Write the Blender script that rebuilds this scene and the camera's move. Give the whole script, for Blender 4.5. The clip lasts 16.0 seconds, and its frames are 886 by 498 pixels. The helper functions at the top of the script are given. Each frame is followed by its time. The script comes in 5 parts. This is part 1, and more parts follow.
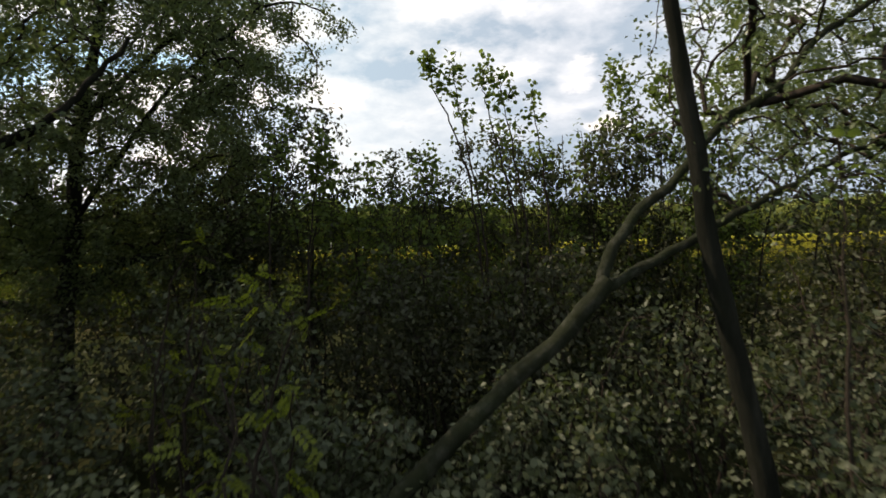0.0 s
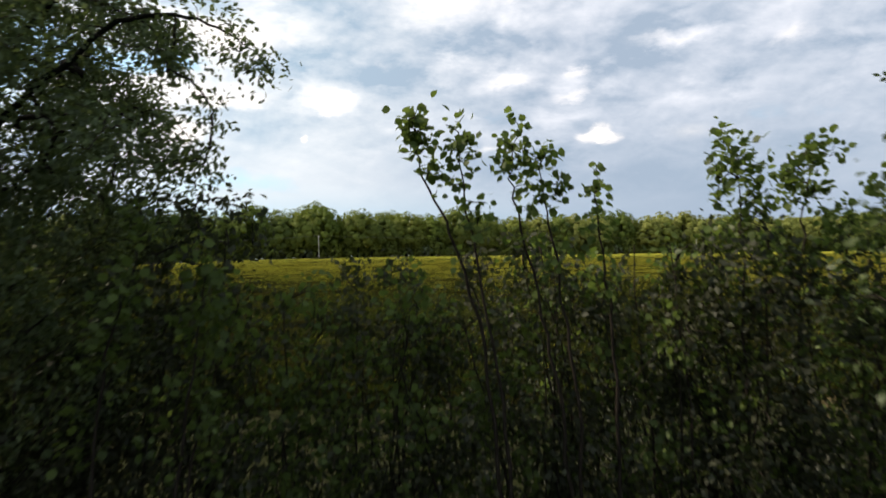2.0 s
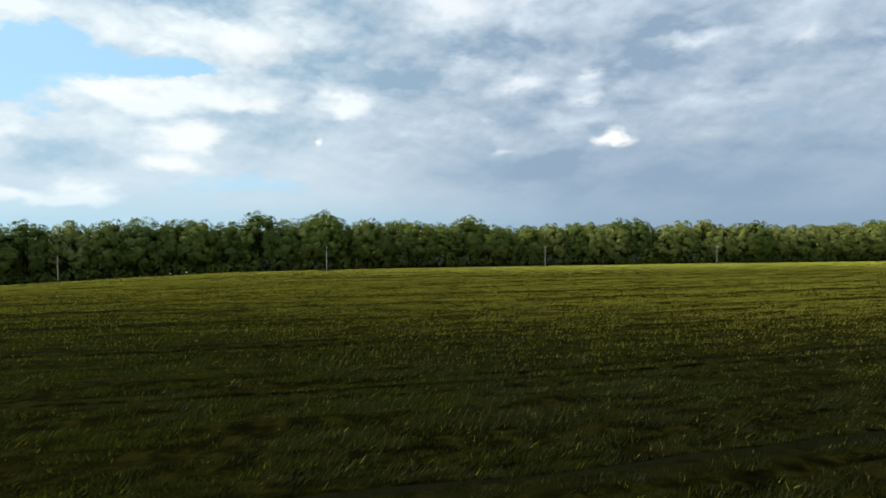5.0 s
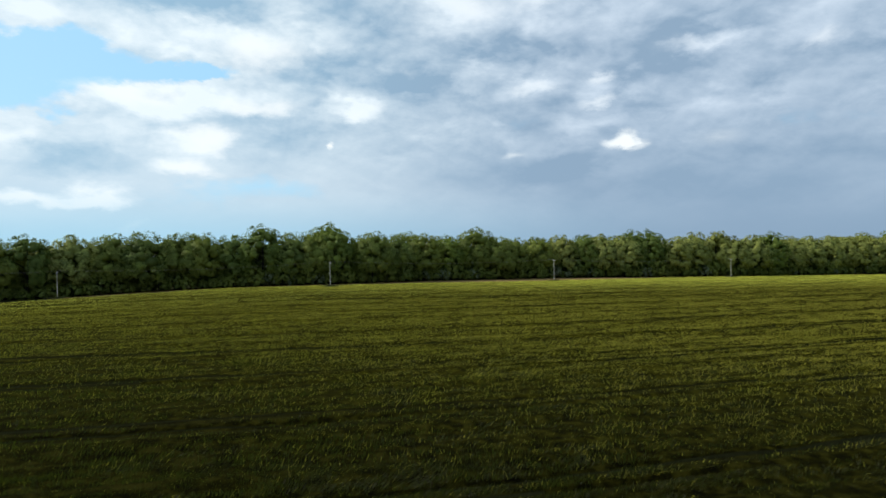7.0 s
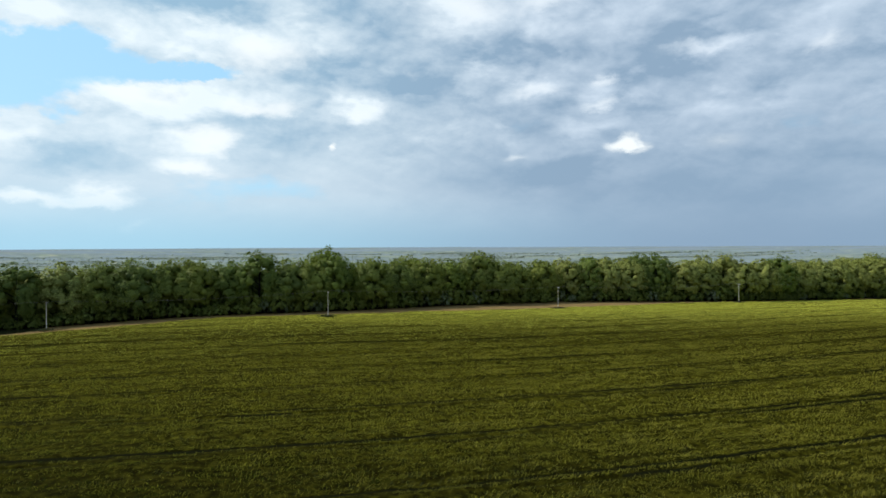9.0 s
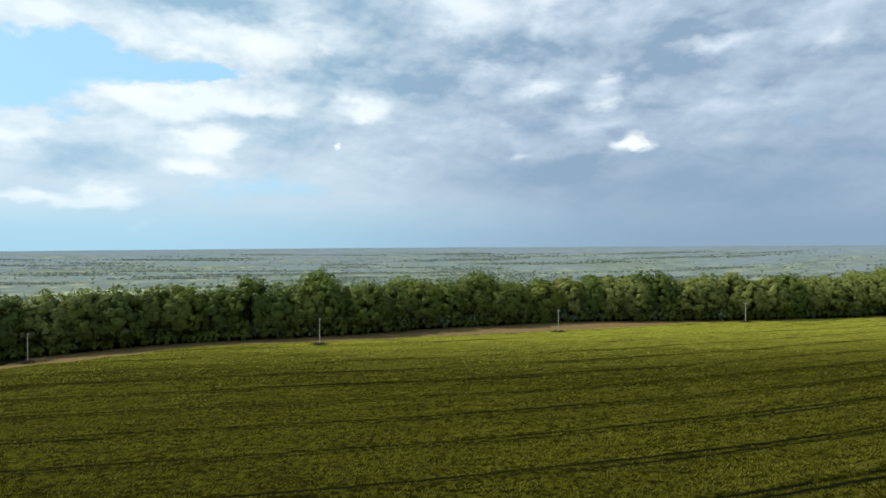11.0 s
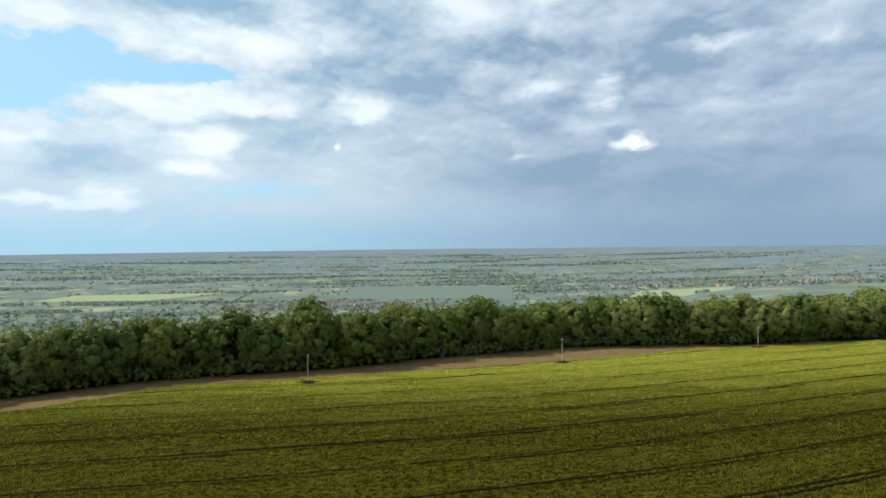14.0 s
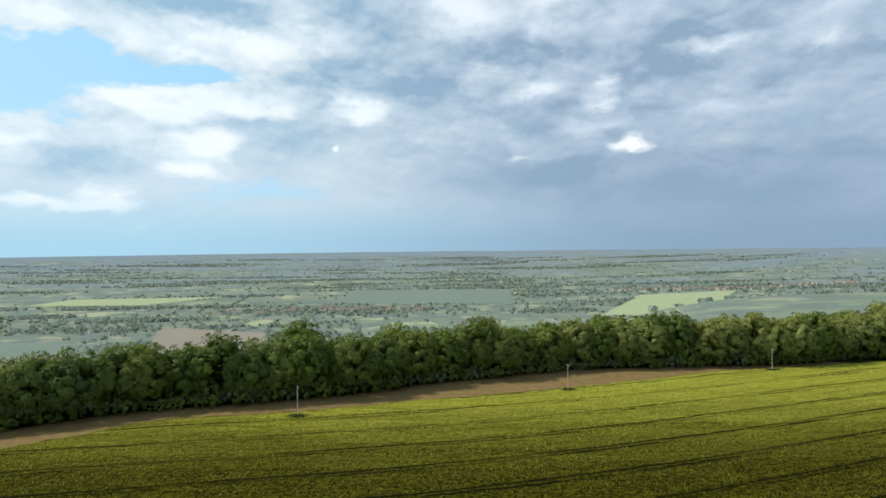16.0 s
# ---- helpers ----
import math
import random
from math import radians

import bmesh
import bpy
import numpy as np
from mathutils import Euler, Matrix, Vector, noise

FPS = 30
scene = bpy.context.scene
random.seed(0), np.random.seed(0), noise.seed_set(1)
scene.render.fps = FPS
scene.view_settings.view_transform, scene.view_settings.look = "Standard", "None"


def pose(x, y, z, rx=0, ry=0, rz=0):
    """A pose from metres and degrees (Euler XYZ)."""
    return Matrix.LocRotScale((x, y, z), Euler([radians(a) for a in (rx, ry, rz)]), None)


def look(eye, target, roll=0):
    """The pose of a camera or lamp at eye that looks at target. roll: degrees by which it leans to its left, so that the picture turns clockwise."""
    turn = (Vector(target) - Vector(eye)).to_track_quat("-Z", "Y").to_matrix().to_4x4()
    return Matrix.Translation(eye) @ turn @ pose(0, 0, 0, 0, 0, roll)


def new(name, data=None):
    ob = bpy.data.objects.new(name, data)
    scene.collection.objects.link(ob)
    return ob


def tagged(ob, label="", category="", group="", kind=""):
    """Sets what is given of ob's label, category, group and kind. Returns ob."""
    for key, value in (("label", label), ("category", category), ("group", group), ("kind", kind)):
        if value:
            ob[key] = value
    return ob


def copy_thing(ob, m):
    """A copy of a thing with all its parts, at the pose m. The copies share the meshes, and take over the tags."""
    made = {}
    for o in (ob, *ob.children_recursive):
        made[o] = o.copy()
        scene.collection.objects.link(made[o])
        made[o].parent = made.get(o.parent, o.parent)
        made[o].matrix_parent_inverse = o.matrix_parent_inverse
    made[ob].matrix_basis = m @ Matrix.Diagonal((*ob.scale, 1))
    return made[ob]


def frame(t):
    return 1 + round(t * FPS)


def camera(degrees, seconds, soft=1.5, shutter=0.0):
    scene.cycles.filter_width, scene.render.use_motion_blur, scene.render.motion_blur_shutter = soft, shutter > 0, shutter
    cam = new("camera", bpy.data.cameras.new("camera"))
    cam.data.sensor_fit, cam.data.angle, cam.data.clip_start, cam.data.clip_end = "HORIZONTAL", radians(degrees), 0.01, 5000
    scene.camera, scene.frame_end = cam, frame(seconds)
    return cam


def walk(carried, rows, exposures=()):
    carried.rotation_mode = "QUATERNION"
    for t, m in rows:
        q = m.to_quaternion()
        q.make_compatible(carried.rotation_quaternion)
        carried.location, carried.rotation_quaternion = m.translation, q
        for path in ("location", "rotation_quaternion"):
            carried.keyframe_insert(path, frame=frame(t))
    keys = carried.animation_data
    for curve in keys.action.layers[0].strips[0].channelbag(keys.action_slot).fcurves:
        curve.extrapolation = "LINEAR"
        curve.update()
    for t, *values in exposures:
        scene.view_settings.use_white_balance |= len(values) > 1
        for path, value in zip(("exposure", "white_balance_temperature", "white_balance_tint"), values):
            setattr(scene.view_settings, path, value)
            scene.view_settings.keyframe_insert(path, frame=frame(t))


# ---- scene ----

# ---------------------------------------------------------------- camera
cam = camera(72.0, 16.0, soft=1.6, shutter=0.5)
PATH = [
    (0, (-3.261, -4.639, 6.532), (-3.2440, -2.6400, 6.4700), -2.30),
    (0.5, (-3.294, -3.795, 6.750), (-3.2649, -1.7961, 6.7058), -2.30),
    (1, (-3.274, -2.892, 7.115), (-3.2377, -0.8931, 7.0749), -1.95),
    (1.5, (-3.244, -1.908, 7.543), (-3.1988, 0.0909, 7.5067), -1.49),
    (2, (-3.201, -0.868, 8.017), (-3.1506, 1.1305, 7.9772), -0.95),
    (2.5, (-3.173, 0.251, 8.540), (-3.1256, 2.2500, 8.4981), -0.69),
    (3, (-3.250, 1.420, 9.069), (-3.2088, 3.4191, 9.0285), -0.66),
    (3.5, (-3.362, 2.420, 9.530), (-3.3287, 4.4200, 9.4924), -0.67),
    (4, (-3.225, 3.560, 9.980), (-3.1970, 5.5590, 9.9450), -0.72),
    (6.5, (-0.398, 10.211, 13.731), (-0.4243, 12.2110, 13.7106), -0.79),
    (7, (-0.360, 11.353, 15.217), (-0.3885, 13.3529, 15.1989), -0.73),
    (7.5, (-0.330, 12.769, 17.562), (-0.3607, 14.7687, 17.5448), -0.62),
    (8, (-0.331, 14.379, 20.349), (-0.3623, 16.3784, 20.3323), -0.51),
    (8.5, (-0.351, 16.065, 22.950), (-0.3828, 18.0651, 22.9342), -0.40),
    (9, (-0.369, 17.538, 24.898), (-0.4022, 19.5381, 24.8858), -0.30),
    (11.5, (3.712, 26.754, 35.603), (3.6580, 28.7530, 35.5880), -0.50),
    (12, (4.065, 28.718, 37.109), (4.0101, 30.7168, 37.0944), -0.57),
    (12.5, (4.297, 30.726, 38.583), (4.2426, 32.7253, 38.5688), -0.62),
    (13, (4.373, 32.858, 40.093), (4.3186, 34.8574, 40.0795), -0.67),
    (13.5, (4.280, 35.195, 41.689), (4.2268, 37.1945, 41.6748), -0.69),
    (14, (4.087, 37.761, 43.332), (4.0354, 39.7604, 43.3181), -0.70),
    (14.5, (3.941, 40.549, 45.005), (3.8906, 42.5480, 44.9919), -0.69),
    (15, (3.880, 43.567, 46.706), (3.8303, 45.5661, 46.6936), -0.67),
    (15.5, (3.796, 46.805, 48.371), (3.7476, 48.8046, 48.3601), -0.67),
    (16, (3.625, 50.184, 49.961), (3.5790, 52.1840, 49.9520), -0.70),
]
walk(cam, [(t, look(e, a, r)) for t, e, a, r in PATH],
     exposures=[(0.0, 0.60, 7900, 20), (1.5, 0.44, 7500, 20), (2.5, 0.31, 7100, 18), (3.5, 0.14, 6800, 15), (4.2, 0.06, 6700, 13), (7.0, 0.0, 6350, 10), (16.0, 0.0, 6350, 10)])

# ---------------------------------------------------------------- world and sun
SUN_AZ, SUN_EL = 282.0, 46.0     # compass degrees (0 = +Y, clockwise) that the light comes from


def build_world():
    world = bpy.data.worlds.new("sky")
    scene.world = world
    world.use_nodes = True
    nt = world.node_tree
    nt.nodes.clear()
    N, L = nt.nodes.new, nt.links.new

    def math_node(op, a, b=None, c=None, clamp=False):
        n = N("ShaderNodeMath")
        n.operation, n.use_clamp = op, clamp
        for i, v in enumerate((a, b, c)):
            if v is None:
                continue
            if isinstance(v, (int, float)):
                n.inputs[i].default_value = v
            else:
                L(v, n.inputs[i])
        return n.outputs[0]

    def mix(fac, a, b):
        n = N("ShaderNodeMix")
        n.data_type = "RGBA"
        for sock, v in ((n.inputs[0], fac), (n.inputs[6], a), (n.inputs[7], b)):
            if isinstance(v, (int, float)):
                sock.default_value = v
            elif isinstance(v, tuple):
                sock.default_value = (*v, 1)
            else:
                L(v, sock)
        return n.outputs[2]

    def ramp(v, lo, hi):
        n = N("ShaderNodeMapRange")
        n.interpolation_type = "SMOOTHSTEP"
        L(v, n.inputs[0])
        n.inputs[1].default_value, n.inputs[2].default_value = lo, hi
        return n.outputs[0]

    way = N("ShaderNodeTexCoord").outputs["Generated"]
    # billows lie flatter than they are wide
    stretch = N("ShaderNodeVectorMath")
    stretch.operation = "MULTIPLY"
    L(way, stretch.inputs[0])
    stretch.inputs[1].default_value = (1.0, 1.0, 2.0)

    def cloud_noise(scale, detail, rough, off, dist=0.0):
        m = N("ShaderNodeMapping")
        m.inputs["Location"].default_value = off
        L(stretch.outputs[0], m.inputs[0])
        n = N("ShaderNodeTexNoise")
        n.inputs["Scale"].default_value, n.inputs["Detail"].default_value = scale, detail
        n.inputs["Roughness"].default_value, n.inputs["Distortion"].default_value = rough, dist
        L(m.outputs[0], n.inputs["Vector"])
        return n

    big = cloud_noise(4.2, 8, 0.55, (5.7, 1.9, 3.3), 0.15)
    fine = cloud_noise(13.0, 8, 0.58, (0.4, 2.2, 1.0), 0.2)
    # the same billows a step towards the sun: their difference is the lit and the shaded side
    SUNWARD = (-0.012, 0.0, 0.05)
    big_sun = cloud_noise(4.2, 8, 0.55, tuple(p - q for p, q in zip((5.7, 1.9, 3.3), SUNWARD)), 0.15)
    fine_sun = cloud_noise(13.0, 8, 0.58, tuple(p - 0.35 * q for p, q in zip((0.4, 2.2, 1.0), SUNWARD)), 0.2)
    ball = N("ShaderNodeVectorMath")
    ball.operation = "MULTIPLY_ADD"
    L(fine.outputs["Color"], ball.inputs[0])
    ball.inputs[1].default_value = (0.13, 0.13, 0.13)
    L(stretch.outputs[0], ball.inputs[2])
    cells = N("ShaderNodeTexVoronoi")
    cells.feature = "SMOOTH_F1"
    cells.inputs["Scale"].default_value, cells.inputs["Smoothness"].default_value = 6.5, 0.7
    cells.inputs["Detail"].default_value, cells.inputs["Roughness"].default_value = 2.0, 0.45
    L(ball.outputs[0], cells.inputs["Vector"])
    billow = math_node("MAXIMUM", math_node("SUBTRACT", 0.62, cells.outputs["Distance"]), -0.12)
    warp = cloud_noise(11.0, 7, 0.58, (7.0, 1.0, 4.0))
    # ragged copy of the direction, for clouds with a place of their own
    off = N("ShaderNodeVectorMath")
    off.operation = "MULTIPLY_ADD"
    L(warp.outputs["Color"], off.inputs[0])
    off.inputs[1].default_value = (0.12, 0.0, 0.075)
    sub = N("ShaderNodeVectorMath")
    sub.operation = "SUBTRACT"
    L(way, sub.inputs[0])
    sub.inputs[1].default_value = (0.06, 0.0, 0.0375)
    L(sub.outputs[0], off.inputs[2])

    curl = N("ShaderNodeVectorMath")
    curl.operation = "MULTIPLY_ADD"
    L(fine.outputs["Color"], curl.inputs[0])
    curl.inputs[1].default_value = (0.07, 0.0, 0.04)
    sub2 = N("ShaderNodeVectorMath")
    sub2.operation = "SUBTRACT"
    L(way, sub2.inputs[0])
    sub2.inputs[1].default_value = (0.035, 0.0, 0.02)
    L(sub2.outputs[0], curl.inputs[2])

    def place(u, v, ru, rv, power=1.0, ragged=True):
        d = Vector((u, 1.0, v)).normalized()
        m = N("ShaderNodeMapping")
        m.vector_type = "POINT"
        sx, sy, sz = 1 / ru, 1.0, 1 / rv
        m.inputs["Scale"].default_value = (sx, sy, sz)
        m.inputs["Location"].default_value = (-d.x * sx, -d.y * sy, -d.z * sz)
        L((off if ragged else curl).outputs[0], m.inputs[0])
        g = N("ShaderNodeTexGradient")
        g.gradient_type = "SPHERICAL"
        L(m.outputs[0], g.inputs[0])
        return math_node("MULTIPLY", g.outputs["Fac"], power)

    def total(items, ragged=True):
        out = None
        for it in items:
            p = place(*it, ragged=ragged)
            out = p if out is None else math_node("ADD", out, p)
        return out

    bright = total(BRIGHT_CLOUDS)
    dark = total(DARK_CLOUDS)
    gap = total(BLUE_GAPS)
    puffs = total(SMALL_PUFFS, False)
    crests = total(CLOUD_CRESTS)

    sep = N("ShaderNodeSeparateXYZ")
    L(way, sep.inputs[0])
    height = sep.outputs["Z"]
    side = sep.outputs["X"]

    sky = N("ShaderNodeTexSky")
    sky.sky_type, sky.sun_disc = "NISHITA", False
    sky.sun_elevation, sky.sun_rotation = radians(SUN_EL), radians(SUN_AZ)
    sky.air_density, sky.dust_density = 1.0, 1.5
    blue = N("ShaderNodeVectorMath")
    blue.operation = "SCALE"
    L(sky.outputs[0], blue.inputs[0])
    blue.inputs["Scale"].default_value = 0.10
    blue_sky = mix(0.65, blue.outputs[0], (0.48, 0.90, 1.20))

    # how thick the cloud is and how much sun it catches
    cover = math_node("ADD", math_node("MULTIPLY", big.outputs["Fac"], 1.5), math_node("MULTIPLY", fine.outputs["Fac"], 0.45))
    cover = math_node("ADD", cover, math_node("MULTIPLY", bright, 0.55))
    cover = math_node("ADD", cover, math_node("MULTIPLY", dark, 0.5))
    cover = math_node("SUBTRACT", cover, math_node("MULTIPLY", gap, 1.5))
    cover = math_node("ADD", cover, math_node("MULTIPLY", billow, 0.35))
    cover = ramp(cover, 0.22, 0.74)
    lit = math_node("SUBTRACT", big.outputs["Fac"], big_sun.outputs["Fac"])
    lit_fine = math_node("SUBTRACT", fine.outputs["Fac"], fine_sun.outputs["Fac"])
    light = math_node("ADD", math_node("MULTIPLY", lit, 1.0), math_node("MULTIPLY", lit_fine, 0.5))
    light = math_node("ADD", light, math_node("MULTIPLY", math_node("SUBTRACT", big.outputs["Fac"], 0.5), 0.75))
    light = math_node("ADD", light, math_node("MULTIPLY", math_node("SUBTRACT", fine.outputs["Fac"], 0.5), 0.85))
    light = math_node("ADD", light, math_node("MULTIPLY", math_node("SUBTRACT", billow, 0.15), 0.85))
    # the low sky is smooth with rain haze
    light = math_node("MULTIPLY", light, math_node("ADD", math_node("MULTIPLY", ramp(height, 0.06, 0.24), 0.8), 0.2))
    light = math_node("ADD", light, 0.53)
    light = math_node("ADD", light, math_node("MULTIPLY", bright, 0.60))
    light = math_node("SUBTRACT", light, math_node("MULTIPLY", dark, 0.58))
    light = math_node("SUBTRACT", light, math_node("MULTIPLY", side, 0.09))
    spread = N("ShaderNodeMapRange")
    L(light, spread.inputs[0])
    spread.inputs[1].default_value, spread.inputs[2].default_value = 0.0, 0.98
    light = spread.outputs[0]
    shade = mix(ramp(side, -0.6, 0.25), (0.345, 0.550, 0.710), (0.288, 0.410, 0.545))
    sunlit = mix(ramp(side, -0.25, 0.30), (0.88, 0.98, 1.02), (0.70, 0.81, 0.92))
    grey = mix(light, shade, sunlit)
    col = mix(cover, blue_sky, grey)
    col = mix(math_node("MULTIPLY", ramp(crests, 0.0, 0.85), 0.75), col, mix(ramp(side, -0.25, 0.30), (0.98, 1.03, 1.03), (0.84, 0.92, 0.98)))
    col = mix(ramp(puffs, 0.0, 1.25), col, (0.98, 1.03, 1.03))
    # hazy rain band low over the plain, paler towards the sun's side
    low = ramp(height, 0.10, 0.0)
    band = mix(ramp(side, -0.55, 0.45), (0.410, 0.690, 0.850), (0.265, 0.385, 0.520))
    col = mix(math_node("MULTIPLY", low, 0.93), col, band)

    bg = N("ShaderNodeBackground")
    L(col, bg.inputs[0])
    bg.inputs[1].default_value = 1.0
    out = N("ShaderNodeOutputWorld")
    L(bg.outputs[0], out.inputs[0])


# clouds with a place of their own: tangent right, tangent up, half width, half height, strength
BRIGHT_CLOUDS = [
    (-0.70, 0.395, 0.15, 0.055, 1.0), (-0.300, 0.335, 0.12, 0.055, 1.1), (-0.420, 0.345, 0.11, 0.03, 0.7), (-0.51, 0.240, 0.16, 0.030, 1.1),
    (-0.340, 0.245, 0.10, 0.040, 1.0), (-0.425, 0.170, 0.06, 0.035, 1.2), (-0.450, 0.128, 0.05, 0.020, 0.9), (-0.55, 0.185, 0.10, 0.03, 0.5),
    (-0.70, 0.080, 0.12, 0.014, 1.0), (-0.59, 0.085, 0.05, 0.018, 0.8), (-0.74, 0.190, 0.04, 0.04, 0.8), (-0.165, 0.223, 0.05, 0.018, 0.9),
    (0.00, 0.390, 0.08, 0.05, 1.1), (0.150, 0.395, 0.09, 0.035, 1.1), (0.250, 0.255, 0.05, 0.03, 0.9), (0.140, 0.255, 0.07, 0.022, 0.7),
    (0.235, 0.195, 0.06, 0.016, 0.6), (0.420, 0.320, 0.07, 0.016, 0.9), (0.64, 0.385, 0.10, 0.04, 0.9),
]
DARK_CLOUDS = [
    (-0.420, 0.405, 0.12, 0.030, 1.0), (-0.150, 0.285, 0.14, 0.035, 0.4), (-0.040, 0.260, 0.13, 0.035, 0.6), (-0.235, 0.300, 0.07, 0.04, 0.3),
    (0.110, 0.325, 0.11, 0.030, 0.9), (0.345, 0.290, 0.08, 0.07, 1.0), (0.126, 0.110, 0.34, 0.08, 0.7), (0.497, 0.080, 0.40, 0.10, 0.8),
    (-0.64, 0.140, 0.09, 0.025, 0.8), (0.50, 0.250, 0.10, 0.03, 0.5), (-0.17, 0.380, 0.10, 0.03, 0.3), (-0.28, 0.190, 0.10, 0.03, 0.3),
]
BLUE_GAPS = [
    (-0.665, 0.315, 0.20, 0.060, 1.3), (-0.72, 0.245, 0.09, 0.04, 0.8), (-0.430, 0.290, 0.09, 0.018, 0.8), (-0.30, 0.095, 0.25, 0.04, 0.35),
]
CLOUD_CRESTS = [
    (0.255, 0.268, 0.035, 0.014, 0.9), (0.258, 0.234, 0.040, 0.011, 0.8), (0.139, 0.253, 0.045, 0.014, 0.8), (-0.157, 0.220, 0.045, 0.015, 0.55),
    (-0.060, 0.290, 0.030, 0.012, 0.3), (-0.431, 0.124, 0.055, 0.022, 1.0), (-0.405, 0.178, 0.055, 0.028, 1.1), (-0.695, 0.077, 0.075, 0.010, 1.0),
    (-0.584, 0.081, 0.040, 0.015, 0.8), (0.403, 0.320, 0.060, 0.014, 0.5), (0.607, 0.332, 0.030, 0.018, 0.7), (-0.519, 0.035, 0.025, 0.012, 0.5),
    (-0.306, 0.315, 0.095, 0.040, 1.0), (-0.315, 0.226, 0.075, 0.018, 0.9), (-0.537, 0.255, 0.085, 0.020, 1.0), (0.03, 0.395, 0.06, 0.03, 0.9), (0.15, 0.398, 0.07, 0.025, 0.8),
]
SMALL_PUFFS = [
    (0.287, 0.170, 0.022, 0.017, 1.5), (0.268, 0.158, 0.030, 0.011, 1.2), (0.302, 0.160, 0.020, 0.012, 1.0), (-0.197, 0.162, 0.010, 0.007, 1.5),
    (0.105, 0.146, 0.040, 0.008, 0.6), (0.43, 0.165, 0.05, 0.018, 0.45),
]
build_world()

sun = new("sun", bpy.data.lights.new("sun", "SUN"))
sun.data.energy, sun.data.angle, sun.data.color = 4.3, radians(0.6), (1.0, 0.93, 0.80)
az, el = radians(SUN_AZ), radians(SUN_EL)
sun.matrix_world = look((math.sin(az) * math.cos(el) * 100, math.cos(az) * math.cos(el) * 100, math.sin(el) * 100), (0, 0, 0))

# ---------------------------------------------------------------- materials


def material(name):
    m = bpy.data.materials.new(name)
    m.use_nodes = True
    nt = m.node_tree
    nt.nodes.clear()
    out = nt.nodes.new("ShaderNodeOutputMaterial")
    return m, nt, out


def color_ramp(nt, fac, stops):
    r = nt.nodes.new("ShaderNodeValToRGB")
    while len(r.color_ramp.elements) < len(stops):
        r.color_ramp.elements.new(0.5)
    for e, (p, c) in zip(r.color_ramp.elements, stops):
        e.position, e.color = p, (*c, 1)
    nt.links.new(fac, r.inputs[0])
    return r.outputs[0]


def noise_node(nt, scale, detail=4, rough=0.6, coords="Object", stretch=None):
    tc = nt.nodes.new("ShaderNodeTexCoord")
    src = tc.outputs[coords]
    if stretch:
        mp = nt.nodes.new("ShaderNodeMapping")
        mp.inputs["Scale"].default_value = stretch
        nt.links.new(src, mp.inputs[0])
        src = mp.outputs[0]
    n = nt.nodes.new("ShaderNodeTexNoise")
    n.inputs["Scale"].default_value, n.inputs["Detail"].default_value, n.inputs["Roughness"].default_value = scale, detail, rough
    nt.links.new(src, n.inputs["Vector"])
    return n.outputs["Fac"]


def mix_color(nt, fac, a, b, mode="MIX"):
    n = nt.nodes.new("ShaderNodeMix")
    n.data_type, n.blend_type = "RGBA", mode
    for sock, v in ((n.inputs[0], fac), (n.inputs[6], a), (n.inputs[7], b)):
        if isinstance(v, (int, float)):
            sock.default_value = v
        elif isinstance(v, tuple):
            sock.default_value = (*v, 1)
        else:
            nt.links.new(v, sock)
    return n.outputs[2]


def surface(name, stops, scale, rough=0.85, bump=0.0, bump_scale=None, detail=6, stretch=None, second=None, coords="Object"):
    """A rough opaque surface with two scales of colour variation and a bump."""
    m, nt, out = material(name)
    col = color_ramp(nt, noise_node(nt, scale, detail, 0.65, coords, stretch), stops)
    if second:
        sc, amount, tint = second
        f = nt.nodes.new("ShaderNodeMath")
        f.operation = "MULTIPLY"
        nt.links.new(noise_node(nt, sc, 3, 0.5, coords), f.inputs[0])
        f.inputs[1].default_value = amount
        col = mix_color(nt, f.outputs[0], col, tint)
    p = nt.nodes.new("ShaderNodeBsdfPrincipled")
    nt.links.new(col, p.inputs["Base Color"])
    p.inputs["Roughness"].default_value = rough
    p.inputs["Specular IOR Level"].default_value = 0.06 if rough < 0.94 else 0.0
    if bump:
        b = nt.nodes.new("ShaderNodeBump")
        b.inputs["Strength"].default_value, b.inputs["Distance"].default_value = 1.0, bump
        nt.links.new(noise_node(nt, bump_scale or scale * 4, 6, 0.7, coords, stretch), b.inputs["Height"])
        nt.links.new(b.outputs[0], p.inputs["Normal"])
    nt.links.new(p.outputs[0], out.inputs[0])
    return m


